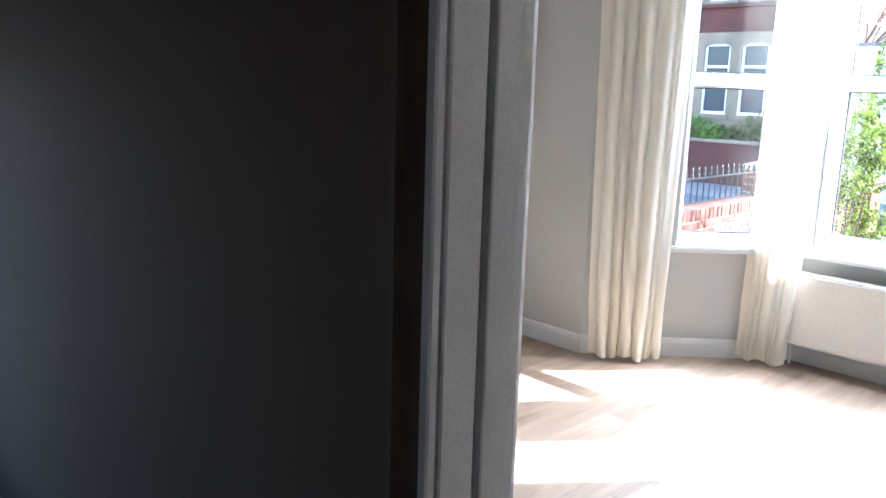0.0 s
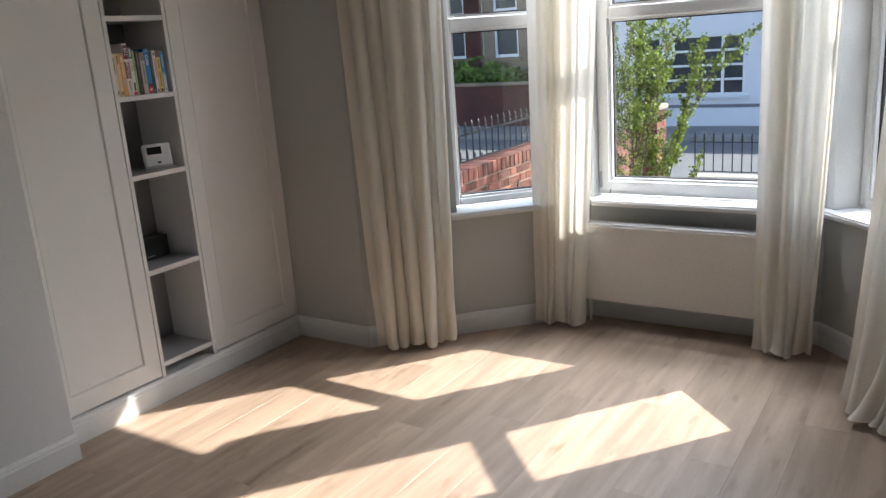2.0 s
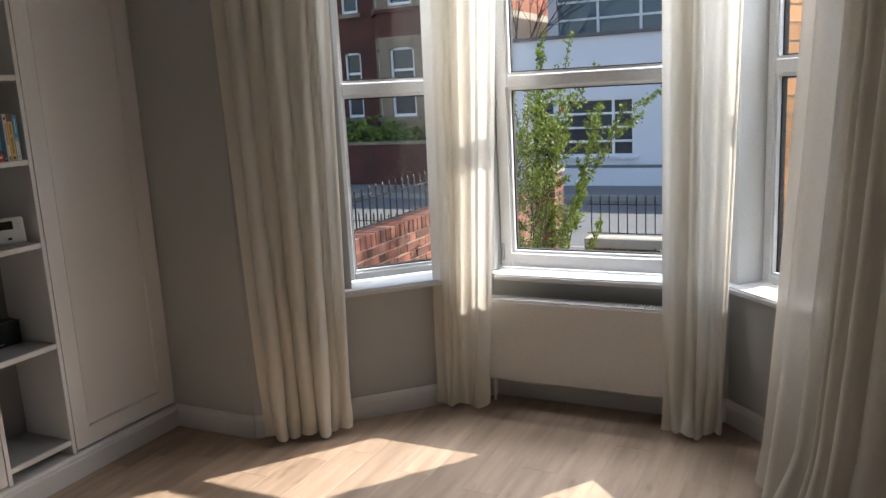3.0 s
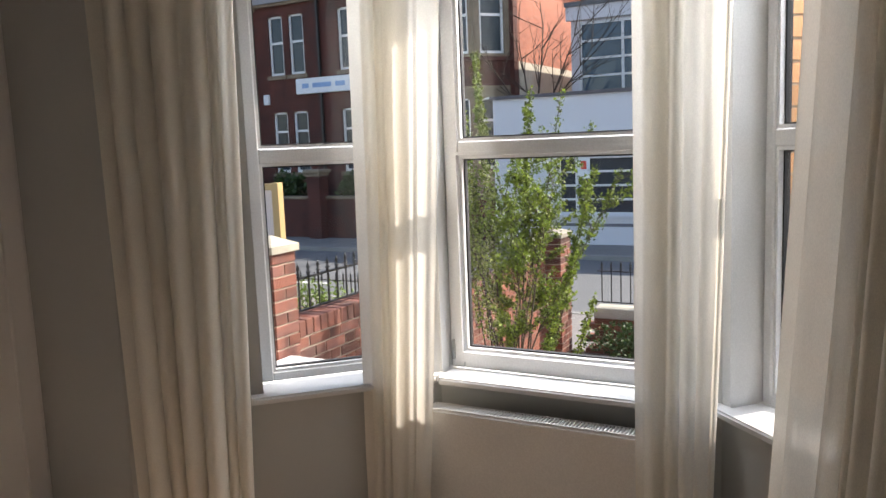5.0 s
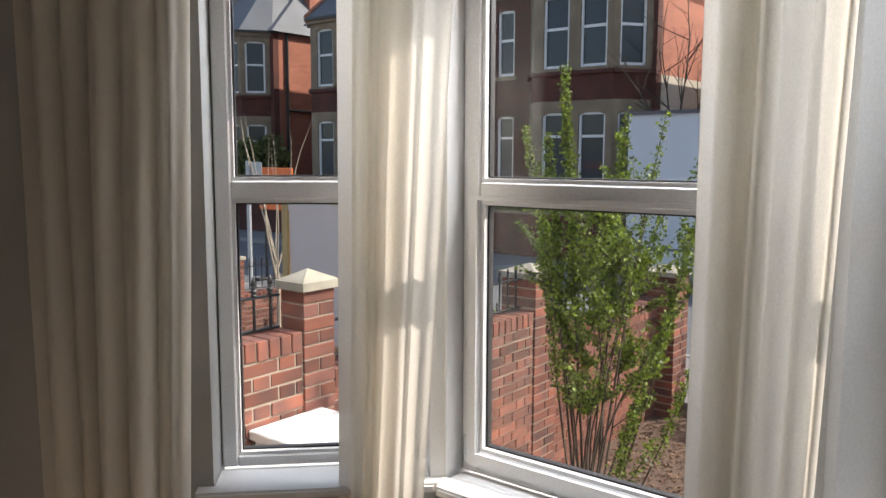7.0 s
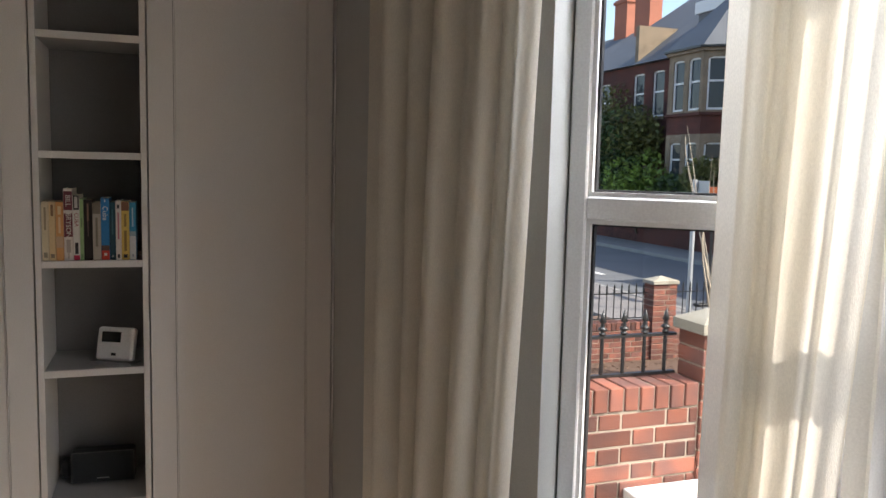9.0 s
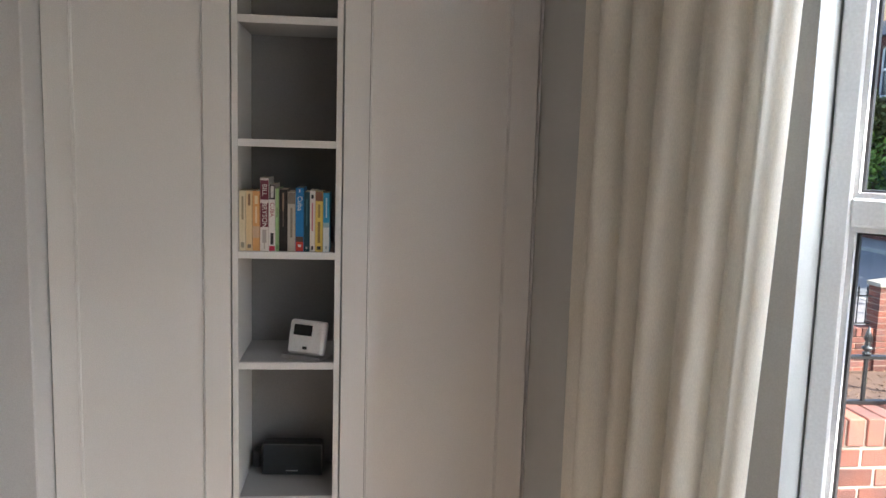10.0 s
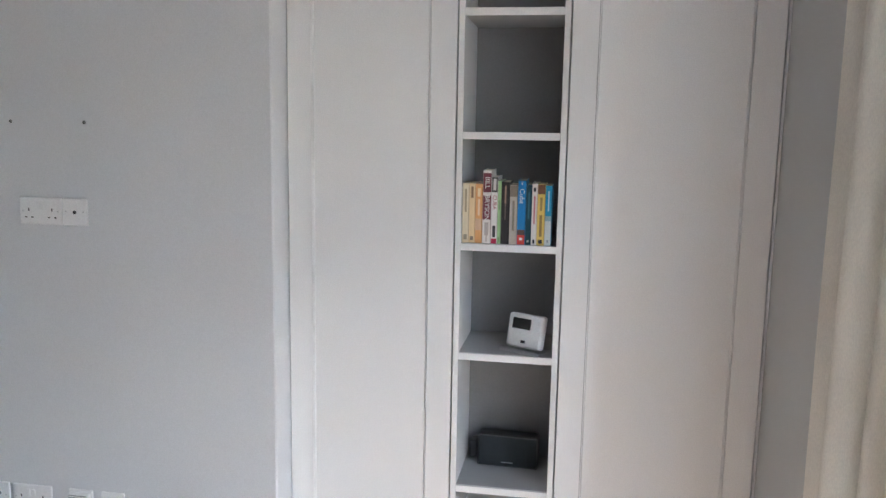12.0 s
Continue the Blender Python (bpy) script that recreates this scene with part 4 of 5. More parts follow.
# ---- garden railings ----
def finial(r):
    return [(r, 0.0), (r * 1.9, 0.006), (r * 1.9, 0.014), (r * 0.9, 0.020), (r * 2.5, 0.032), (r * 2.3, 0.040), (r * 1.0, 0.050), (r * 1.6, 0.058), (r * 0.8, 0.064), (r * 1.9, 0.076), (r * 1.1, 0.105), (r * 0.12, 0.14)]


def railing(m, length, z0, z1, tip, step, r, label):
    """Iron railing along local x: rails at z0 and z1, spear tips up to tip."""
    f = thing("iron_railing", m, label, "railing", "garden railings")
    part("bottom_rail", box(0, length, -0.012, 0.012, z0 - 0.006, z0 + 0.006), M["iron"], f)
    part("top_rail", box(0, length, -0.014, 0.014, z1 - 0.006, z1 + 0.006), M["iron"], f)
    bar = mesh_of("bar", rod((0, 0, z0 + 0.006), (0, 0, z1 - 0.006), r, n=6), M["iron"])
    k = (tip - z1) / 0.14
    fin = mesh_of("spear_head", lathe([(a, z1 + 0.006 + b * k) for a, b in finial(r)], 8), M["iron"], True)
    n = max(1, round(length / step))
    for i in range(n):
        x = step * 0.5 + i * (length - step) / max(1, n - 1)
        share("bar", bar, f, pose(x, 0, 0))
        share("spear_head", fin, f, pose(x, 0, 0))
    return f


railing(pose(PW_X - 0.17, 0.45, 0, 0, 0, 90), 1.19, 0.815, 0.990, 1.105, 0.104, 0.0088, "black iron railing with spear tips on the garden wall")
railing(pose(PW_X - 0.12, 1.90, 0, 0, 0, 90), 2.04, 0.585, 0.80, 0.90, 0.105, 0.007, "black iron railing with spear tips along the garden wall")
railing(pose(PW_X - 0.12, 4.30, 0, 0, 0, 90), 1.95, 0.375, 0.60, 0.70, 0.105, 0.007, "black iron railing with spear tips along the garden wall")
railing(pose(0.20, 6.98, 0), 4.2, -0.28, 0.09, 0.21, 0.115, 0.008, "black iron railing with spear tips along the street")
railing(pose(-6.15, 6.98, 0), 5.5, -0.60, -0.20, -0.08, 0.125, 0.008, "black iron railing with spear tips along the street next door")
railing(pose(-6.52, 1.2, 0, 0, 0, 90), 4.44, -0.25, 0.09, 0.23, 0.115, 0.008, "black iron railing with spear tips on the next garden's far wall")
railing(pose(-6.52, 6.05, 0, 0, 0, 90), 0.92, -0.25, 0.09, 0.23, 0.115, 0.008, "short black iron railing beside the next garden's pier")


def cap(parent, x0, x1, y0, y1, z, h0=0.045, h1=0.06, over=0.020):
    bm = bmesh.new()
    a, b, c, d = x0 - over, x1 + over, y0 - over, y1 + over
    lo = [bm.verts.new(k) for k in ((a, c, z), (b, c, z), (b, d, z), (a, d, z))]
    hi = [bm.verts.new((k.co.x, k.co.y, z + h0)) for k in lo]
    t = bm.verts.new(((a + b) / 2, (c + d) / 2, z + h0 + h1))
    bm.faces.new(lo[::-1])
    for i in range(4):
        bm.faces.new((lo[i], lo[(i + 1) % 4], hi[(i + 1) % 4], hi[i]))
        bm.faces.new((hi[i], hi[(i + 1) % 4], t))
    part("cap_stone", bm, M["cap_stone"], parent, "weathered pale pyramid stone cap")


# ---- planting ----
def shrub(base, seed, label, leaf_mat, leaf_size, stem_mat, stems, shoots, spires):
    """A many-stemmed shrub: bare dark stems, upright leafy shoots in the crown, narrow leafy spires on top."""
    rng = random.Random(seed)
    s = thing("shrub", pose(*base), label, "shrub")
    wood, pts = bmesh.new(), []

    def shoot(p, d, length, r, dense, wide, bare=0.0, lift=0.05, wob=0.09):
        n = max(3, int(length / 0.09))
        path = [p]
        for i in range(n):
            q = p + d * (length / n)
            rod(p, q, r * (1 - i / n * 0.8), r * (1 - (i + 1) / n * 0.8), n=4, bm=wood)
            k = i / n
            if k >= bare:
                for _ in range(int(dense * length / n * rng.uniform(0.45, 1.4) * (1.15 - 0.5 * k))):
                    w = wide * (1.1 - 0.6 * k)
                    pts.append(p.lerp(q, rng.random()) + Vector((rng.gauss(0, w), rng.gauss(0, w), rng.gauss(0, 0.012))))
            d = (d + Vector((rng.gauss(0, wob), rng.gauss(0, wob), rng.gauss(lift, 0.05)))).normalized()
            p = q
            path.append(p)
        return path

    for i in range(stems):
        a = 6.28 * i / stems + rng.uniform(-0.4, 0.4)
        k = rng.uniform(0.04, 0.22)
        tgt = Vector((math.cos(a) * k + 0.04, math.sin(a) * k, rng.uniform(1.95, 2.6)))
        st = Vector((math.cos(a) * 0.04, math.sin(a) * 0.04, 0))
        path = shoot(st, (tgt - st).normalized(), (tgt - st).length, 0.009, 420, 0.022, 0.62, 0.01, 0.045)
        for _ in range(shoots):
            j = int(len(path) * rng.uniform(0.42, 0.96))
            a2 = a + rng.gauss(0, 1.0)
            out = rng.uniform(0.35, 1.0)
            d = Vector((math.cos(a2) * out, math.sin(a2) * out, rng.uniform(0.25, 1.0))).normalized()
            side = shoot(path[j], d, rng.uniform(0.16, 0.42), 0.0045, 400, 0.020, 0.10)
            for _ in range(2):
                q = side[rng.randrange(1, len(side))]
                d2 = (d + Vector((rng.gauss(0, 0.7), rng.gauss(0, 0.7), rng.gauss(0.2, 0.4)))).normalized()
                shoot(q, d2, rng.uniform(0.08, 0.20), 0.0025, 430, 0.015)
    for tx, ty, tz, leafy in spires:
        tgt = Vector((tx, ty, tz)) - Vector(base)
        st = Vector((rng.uniform(-0.08, 0.08), rng.uniform(-0.08, 0.08), 0.0))
        path = shoot(st, (tgt - st).normalized(), (tgt - st).length, 0.011, 1700 * leafy, 0.026, 0.55, 0.002, 0.007)
        for q in path[len(path) // 2:-2]:
            if rng.random() < max(0.75 * leafy, 0.35):
                d = Vector((rng.gauss(0, 0.5), rng.gauss(0, 0.5), 0.9)).normalized()
                shoot(q, d, rng.uniform(0.06, 0.15), 0.0025, 900 * leafy, 0.011)
    part("stems", wood, stem_mat, s, "dark thin branching stems")
    part("foliage", leaves(pts, leaf_size, seed + 1, squash=1.25), leaf_mat, s)
    return s


shrub((0.74, 3.12, GARDEN), 5, "tall many-stemmed garden shrub in fresh yellow-green leaf", M["leaf"], 0.022, M["twig"], 12, 8,
      ((0.64, 3.12, 2.26, 1.0), (0.96, 3.12, 1.98, 0.9), (0.24, 3.1, 1.9, 0.8), (0.40, 3.1, 1.85, 0.8), (1.42, 3.25, 1.42, 0.9), (1.38, 3.2, 0.55, 0.45), (1.22, 3.0, 0.15, 0.4), (1.12, 3.2, 1.98, 0.25), (1.30, 3.05, 0.85, 0.6), (0.30, 3.15, 1.25, 0.6), (1.15, 2.95, 0.30, 0.5)))


def bush(name, centre, radii, count, size, material, label, seed, category="bush"):
    rng = random.Random(seed)
    b = thing(name, pose(centre[0], centre[1], centre[2]), label, category)
    pts = []
    lobes = [Vector((rng.gauss(0, 0.42), rng.gauss(0, 0.42), rng.uniform(-0.3, 0.6))) for _ in range(9)]
    while len(pts) < count:
        l = rng.choice(lobes)
        d = Vector((rng.gauss(0, 1), rng.gauss(0, 1), rng.gauss(0, 1))).normalized() * rng.uniform(0.35, 0.62) ** 0.6
        p = l + d * 0.75
        q = Vector((p.x * radii[0], p.y * radii[1], p.z * radii[2]))
        if q.z > -radii[2] * 0.95:
            pts.append(q)
    part("leaves", leaves(pts, size, seed + 3), material, b)
    wood = bmesh.new()
    for l in lobes:
        rod((l.x * 0.2 * radii[0], l.y * 0.2 * radii[1], -radii[2]), (l.x * radii[0] * 0.9, l.y * radii[1] * 0.9, l.z * radii[2]), 0.02 * radii[2], 0.006, n=4, bm=wood)
    part("branches", wood, M["twig"], b)
    return b


for i in range(5):
    bush("hedge_bush", (0.75 + i * 0.62, 6.25, GARDEN + 0.24), (0.36, 0.3, 0.26), 1300, 0.045, M["leaf_dark"], "low dense dark green hedge bush by the railings", 100 + i)
for i in range(5):
    bush("hedge_bush", (-1.2 - i * 0.75, 6.1, GARDEN + 0.42), (0.42, 0.35, 0.42), 900, 0.05, M["hedge_leaf"], "low green hedge bush in the next garden", 120 + i)

sap = thing("sapling", pose(-5.25, 5.7, GARDEN + 0.03), "bare pale-stemmed young tree in the next garden", "tree")
bm = bmesh.new()
rng = random.Random(9)
rod((0, 0, 0), (0.02, 0, 1.0), 0.028, 0.022, bm=bm)
for i in range(8):
    a = rng.uniform(0, 6.28)
    p = Vector((0.02, 0, rng.uniform(0.6, 1.1)))
    d = Vector((math.cos(a) * 0.32, math.sin(a) * 0.32, 1)).normalized()
    for k in range(8):
        q = p + d * 0.26
        rod(p, q, 0.014 * (1 - k / 9), 0.014 * (1 - (k + 1) / 9), n=5, bm=bm)
        d = (d + Vector((rng.gauss(0, 0.07), rng.gauss(0, 0.07), 0.09))).normalized()
        p = q
part("trunk", bm, M["pale_twig"], sap)

hb = thing("hoarding_board", pose(-2.60, 4.7, 0), "pale pink sheet board in a new timber frame", "board")
part("sheet", box(-1.22, -0.07, 0.0, 0.018, -0.30, 1.22), M["board"], hb)
part("post", box(-0.09, 0.0, -0.03, 0.06, GARDEN, 1.30, 0.004), M["timber"], hb)
part("post", box(-1.32, -1.23, -0.03, 0.06, GARDEN, 1.30, 0.004), M["timber"], hb)
part("top_batten", box(-1.23, -0.09, -0.02, 0.04, 1.22, 1.29, 0.004), M["timber"], hb)
part("sheet_edge", box(-1.225, -0.095, -0.012, 0.0, 1.13, 1.21), M["board"], hb)
br = thing("road_barrier", pose(-10.45, 10.0, 0), "orange plastic two-bar road barrier standing in the road", "barrier")
for z in (0.56, 1.27):
    part("beam", box(-0.55, 0.55, -0.03, 0.03, z, z + 0.2, 0.02), M["orange"], br)
for xx in (-0.42, 0.42):
    part("leg", box(xx - 0.03, xx + 0.03, 0.032, 0.07, ROAD + 0.05, 1.45, 0.008), M["iron"], br)
    part("foot", box(xx - 0.09, xx + 0.09, -0.25, 0.30, ROAD, ROAD + 0.06, 0.015), M["iron"], br)


sg = thing("sign_post", pose(-9.75, 8.74, ROAD + 0.1), "grey road sign seen from behind on a round post", "road sign")
part("post", rod((0, 0, 0), (0, 0, 2.52), 0.045, n=10), M["galv"], sg)
part("sign_plate", box(0.02, 0.36, 0.04, 0.055, 2.05, 2.50, 0.004), M["galv"], sg)
part("clip", box(-0.06, 0.30, 0.02, 0.045, 2.25, 2.30), M["galv"], sg)
lp = thing("street_lamp", pose(-11.45, 13.8, ROAD), "tall pale grey street lamp with a flat head", "street lamp")
part("post", rod((0, 0, 0), (0, 0, 7.1), 0.085, 0.055, n=10), M["galv"], lp)
part("arm", rod((0, 0, 7.05), (-0.25, 0.0, 7.12), 0.035, n=8), M["galv"], lp)
part("head", box(-0.95, -0.2, -0.13, 0.13, 7.06, 7.15, 0.03), M["galv"], lp)


# ---- houses across the street ----
def house_window(parent, m, w, z0, z1, split=0.5, glass=None, arch=True, bars=0):
    """A white sash window standing in local x, y outward at -y."""
    win = new("window")
    win.parent, win.matrix_basis = parent, m
    t = 0.062
    fr = bmesh.new()
    for a, b, c, d in ((-w / 2, -w / 2 + t, z0, z1), (w / 2 - t, w / 2, z0, z1), (-w / 2 + t, w / 2 - t, z0, z0 + t * 1.3), (-w / 2 + t, w / 2 - t, z1 - t, z1)):
        box(a, b, -0.05, 0.06, c, d, bm=fr)
    zm = z0 + (z1 - z0) * split
    box(-w / 2 + t, w / 2 - t, -0.04, 0.05, zm - 0.035, zm + 0.035, bm=fr)
    for i in range(bars):
        zz = z0 + (z1 - z0) * (i + 1) / (bars + 1)
        box(-w / 2 + t, w / 2 - t, -0.04, 0.05, zz - 0.02, zz + 0.02, bm=fr)
    part("window_frame", fr, M["sash"], win)
    for a, b in ((z0 + t * 1.3, zm - 0.035), (zm + 0.035, z1 - t)):
        part("pane", box(-w / 2 + t, w / 2 - t, 0.0, 0.02, a, b), glass or M["far_glass"], win)
    part("sill", box(-w / 2 - 0.1, w / 2 + 0.1, -0.16, 0.05, z0 - 0.12, z0 - 0.001), M["far_stone"], win)
    if arch:
        bm = bmesh.new()
        n = 6
        for i in range(n):
            a0, a1 = i / n, (i + 1) / n
            f = lambda s: 0.14 * (1 - (2 * s - 1) ** 2)
            x0, x1 = -w / 2 - 0.06 + (w + 0.12) * a0, -w / 2 - 0.06 + (w + 0.12) * a1
            vs = [(x0, z1 + f(a0) - 0.12), (x1, z1 + f(a1) - 0.12), (x1, z1 + 0.28), (x0, z1 + 0.28)]
            q0, q1 = [bm.verts.new((x, -0.075, z)) for x, z in vs], [bm.verts.new((x, 0.03, z)) for x, z in vs]
            bm.faces.new(q0)
            bm.faces.new(q1[::-1])
            for k in range(4):
                bm.faces.new((q0[(k + 1) % 4], q0[k], q1[k], q1[(k + 1) % 4]))
        bmesh.ops.recalc_face_normals(bm, faces=bm.faces[:])
        part("arched_head", bm, M["far_stone"], win)
    return win


def facade(parent, a, b, z0, z1, holes, material, t=0.25, name="front_wall"):
    """A wall from a to b with real openings (u centre, width, sill, head)."""
    L = math.dist(a, b)
    us = sorted({0.0, L, *(round(u - w / 2, 4) for u, w, *_ in holes), *(round(u + w / 2, 4) for u, w, *_ in holes)})
    zs = sorted({z0, z1, *(h[2] for h in holes), *(h[3] for h in holes)})
    bm = bmesh.new()
    for u0, u1 in zip(us, us[1:]):
        for c, d in zip(zs, zs[1:]):
            if not any(abs((u0 + u1) / 2 - u) < w / 2 and s < (c + d) / 2 < e for u, w, s, e in holes):
                box(u0, u1, 0.0, t, c, d, bm=bm)
    bmesh.ops.remove_doubles(bm, verts=bm.verts[:], dist=1e-4)
    w = part(name, bm, material, parent)
    w.matrix_basis = local(*a, *b)
    for u, ww, s, e in holes:
        house_window(parent, local(*a, *b) @ pose(u, 0.10, 0), ww, s, e, 0.55 if s > 3.5 else 0.68)
    return w


def roof(parent, pts, top, material, name="roof"):
    """A hipped roof: eaves polygon (x, y, z) up to the ridge points."""
    bm = bmesh.new()
    e = [bm.verts.new(p) for p in pts]
    t = [bm.verts.new(p) for p in top]
    n = len(e)
    if len(t) == 1:
        for i in range(n):
            bm.faces.new((e[i], e[(i + 1) % n], t[0]))
    else:
        bm.faces.new((e[0], e[1], t[1], t[0]))
        bm.faces.new((e[1], e[2], t[1]))
        bm.faces.new((e[2], e[3], t[0], t[1]))
        bm.faces.new((e[3], e[0], t[0]))
    bm.faces.new(e[::-1])
    bmesh.ops.recalc_face_normals(bm, faces=bm.faces[:])
    return part(name, bm, material, parent)


FB = -0.9


def bay(h, pts, top, eaves):
    """A two-storey stone bay over plan points, with windows on each face."""
    for k, (a, b) in enumerate(zip(pts, pts[1:])):
        L = math.dist(a, b)
        two = L > 1.7
        cs = (L * 0.30, L * 0.76) if two else (L * 0.5,)
        w = min(0.76, L * (0.33 if two else 0.68))
        facade(h, a, b, FB, 3.35, [(c, w, 1.15, 3.05) for c in cs], M["far_stone"], 0.22, "bay_wall")
        facade(h, a, b, 3.35, 4.05, [], M["far_brick_shaded"], 0.24, "bay_band")
        facade(h, a, b, 4.05, eaves, [(c, w, 4.18, 6.02) for c in cs], M["far_stone"], 0.22, "bay_wall")
        corn = part("cornice", box(-0.05, L + 0.05, -0.10, 0.1, eaves - 0.14, eaves + 0.04), M["far_stone"], h)
        corn.matrix_basis = local(*a, *b)
        gut = part("gutter", box(-0.08, L + 0.08, -0.19, -0.101, eaves - 0.03, eaves + 0.05), M["iron"], h, "black cast-iron gutter")
        gut.matrix_basis = local(*a, *b)
        lip = part("string_course", box(-0.03, L + 0.03, -0.09, 0.1, 4.0, 4.1), M["far_brick_shaded"], h)
        lip.matrix_basis = local(*a, *b)
    o = 0.16
    cx = sum(p[0] for p in pts) / len(pts)
    ev = [(p[0] + (o if p[0] > cx else -o), p[1] - (o if i not in (0, len(pts) - 1) else 0), eaves + 0.04) for i, p in enumerate(pts)]
    ev += [(pts[-1][0] + o, pts[-1][1] + 2.4, eaves + 0.04), (pts[0][0] - o, pts[0][1] + 2.4, eaves + 0.04)]
    roof(h, ev, [top], M["slate"], "bay_roof")


def chimney(h, x, y, z0, z1, w=0.9, d=0.6):
    c = part("chimney", box(x - w / 2, x + w / 2, y - d / 2, y + d / 2, z0, z1), M["orange_brick"], h)
    part("chimney_collar", box(x - w / 2 - 0.08, x + w / 2 + 0.08, y - d / 2 - 0.08, y + d / 2 + 0.08, z1 - 0.25, z1 - 0.08), M["orange_brick"], c)
    for k in (-0.25, 0.25):
        part("chimney_pot", lathe([(0.12, z1), (0.10, z1 + 0.45), (0.13, z1 + 0.5)], 10, c=(x + k * w, y, 0)), M["ridge"], c)


ha = thing("brick_house_pair", pose(0.13, 0, -0.2), "dark red brick Victorian house pair with stone bays and slate roof", "house")
EA = 6.35
facade(ha, (-14.45, 18.0), (-9.25, 18.0), FB, EA, [(u, 0.56, z0, z1) for u in (0.87, 1.67, 3.52, 4.38) for z0, z1 in ((1.15, 3.05), (4.18, 6.0))], M["far_brick_shaded"])
facade(ha, (-18.2, 18.0), (-18.0, 18.0), FB, EA, [], M["far_brick_shaded"])
facade(ha, (-5.65, 18.0), (-5.55, 18.0), FB, EA, [], M["far_brick_shaded"])
sidew = part("side_wall", box(-5.78, -5.55, 18.25, 27.0, FB, EA), M["orange_brick"], ha, "orange-red brick side wall with sunlight in its colour")
part("side_band", box(-5.56, -5.53, 18.3, 27.0, FB, 4.0), M["stone"], ha, "cream rendered lower side wall")
part("side_wall", box(-18.2, -17.97, 18.25, 27.0, FB, EA), M["far_brick_shaded"], ha)
part("rear_wall", box(-18.2, -5.55, 26.8, 27.0, FB, EA - 0.01), M["far_brick_shaded"], ha)
part("gutter", box(-18.25, -5.40, 17.86, 17.98, EA - 0.05, EA + 0.06), M["far_stone"], ha)
bay(ha, [(-9.25, 18.0), (-8.65, 17.15), (-6.30, 17.15), (-5.65, 18.0)], (-7.45, 19.3, 8.9), EA)
bay(ha, [(-18.0, 18.0), (-17.3, 17.15), (-15.05, 17.15), (-14.45, 18.0)], (-15.9, 19.3, 9.0), EA)
roof(ha, [(-18.4, 17.8, EA + 0.03), (-5.3, 17.8, EA + 0.03), (-5.3, 27.2, EA + 0.03), (-18.4, 27.2, EA + 0.03)], [(-15.9, 22.5, 10.2), (-8.5, 22.5, 10.2)], M["slate"])
part("ridge_tiles", rod((-15.9, 22.5, 10.22), (-8.5, 22.5, 10.22), 0.11, n=6), M["ridge"], ha)
for p, q in (((-15.9, 19.3, 9.02), (-14.9, 17.0, EA + 0.1)), ((-7.45, 19.3, 8.92), (-6.2, 17.0, EA + 0.1)), ((-7.45, 19.3, 8.92), (-8.75, 17.0, EA + 0.1)), ((-15.9, 19.3, 9.02), (-17.4, 17.0, EA + 0.1))):
    part("hip_tiles", rod(p, q, 0.06, n=6), M["ridge"], ha)
chimney(ha, -5.9, 21.8, 7.0, 10.4, 0.7, 1.5)
chimney(ha, -16.6, 20.6, 8.6, 10.3, 0.8, 0.6)
chimney(ha, -12.7, 22.5, 9.6, 11.6, 1.2, 0.6)
dorm = part("dormer", box(-6.9, -5.9, 20.0, 22.0, 7.4, 8.6), M["sash"], ha)
part("dormer_glass", box(-6.75, -6.05, 19.97, 19.99, 7.55, 8.4), M["far_glass"], dorm)
part("name_board", box(-12.80, -10.45, 17.86, 17.98, 3.55, 4.02, 0.02), M["sign_white"], ha, "white board with unreadable blue lettering")
for a, b in ((-12.55, -12.30), (-12.15, -11.45), (-11.30, -10.95)):
    part("name_bars", box(a, b, 17.853, 17.859, 3.72, 3.86), M["sign_blue"], ha)
part("drain_pipe", rod((-11.9, 17.93, FB), (-11.9, 17.93, EA), 0.055, n=8), M["iron"], ha, "black cast-iron drain pipe")
part("alarm_box", box(-14.15, -13.93, 17.90, 17.995, 3.30, 3.62, 0.02), M["sign_white"], ha, "white alarm box")
QA, QB = (mesh_of("quoin", box(-w, 0.012, -0.012, 0.30, 0.0, 0.215, 0.006), M["far_brick_shaded"]) for w in (0.13, 0.22))
for k in range(32):
    share("quoin", QA if k % 2 else QB, ha, pose(-5.55, 18.0 - 0.002, FB + k * 0.225))

hbk = thing("brick_house", pose(1.7, 0, -0.2), "red brick Victorian house with stone bay and orange side wall", "house")
part("side_wall", box(-22.05, -21.8, 18.25, 27.0, FB, EA), M["orange_brick"], hbk, "orange-red brick side wall with sunlight in its colour")
part("drain_pipe", rod((-21.75, 18.6, FB), (-21.75, 18.6, EA), 0.06, n=8), M["iron"], hbk)
part("cross_pipe", rod((-21.74, 18.6, 3.6), (-21.74, 24.0, 3.45), 0.05, n=8), M["iron"], hbk)
facade(hbk, (-33.0, 18.0), (-25.3, 18.0), FB, EA, [(5.1, 0.8, 4.18, 6.0), (6.5, 0.8, 4.18, 6.0), (1.2, 0.9, 4.0, 5.8), (2.4, 0.9, 4.0, 5.8), (5.8, 1.0, 1.1, 3.0)], M["far_brick_shaded"])
facade(hbk, (-22.0, 18.0), (-21.8, 18.0), FB, EA, [], M["far_brick_shaded"])
bay(hbk, [(-25.3, 18.0), (-24.6, 17.15), (-22.6, 17.15), (-22.0, 18.0)], (-23.6, 19.6, 9.0), EA)
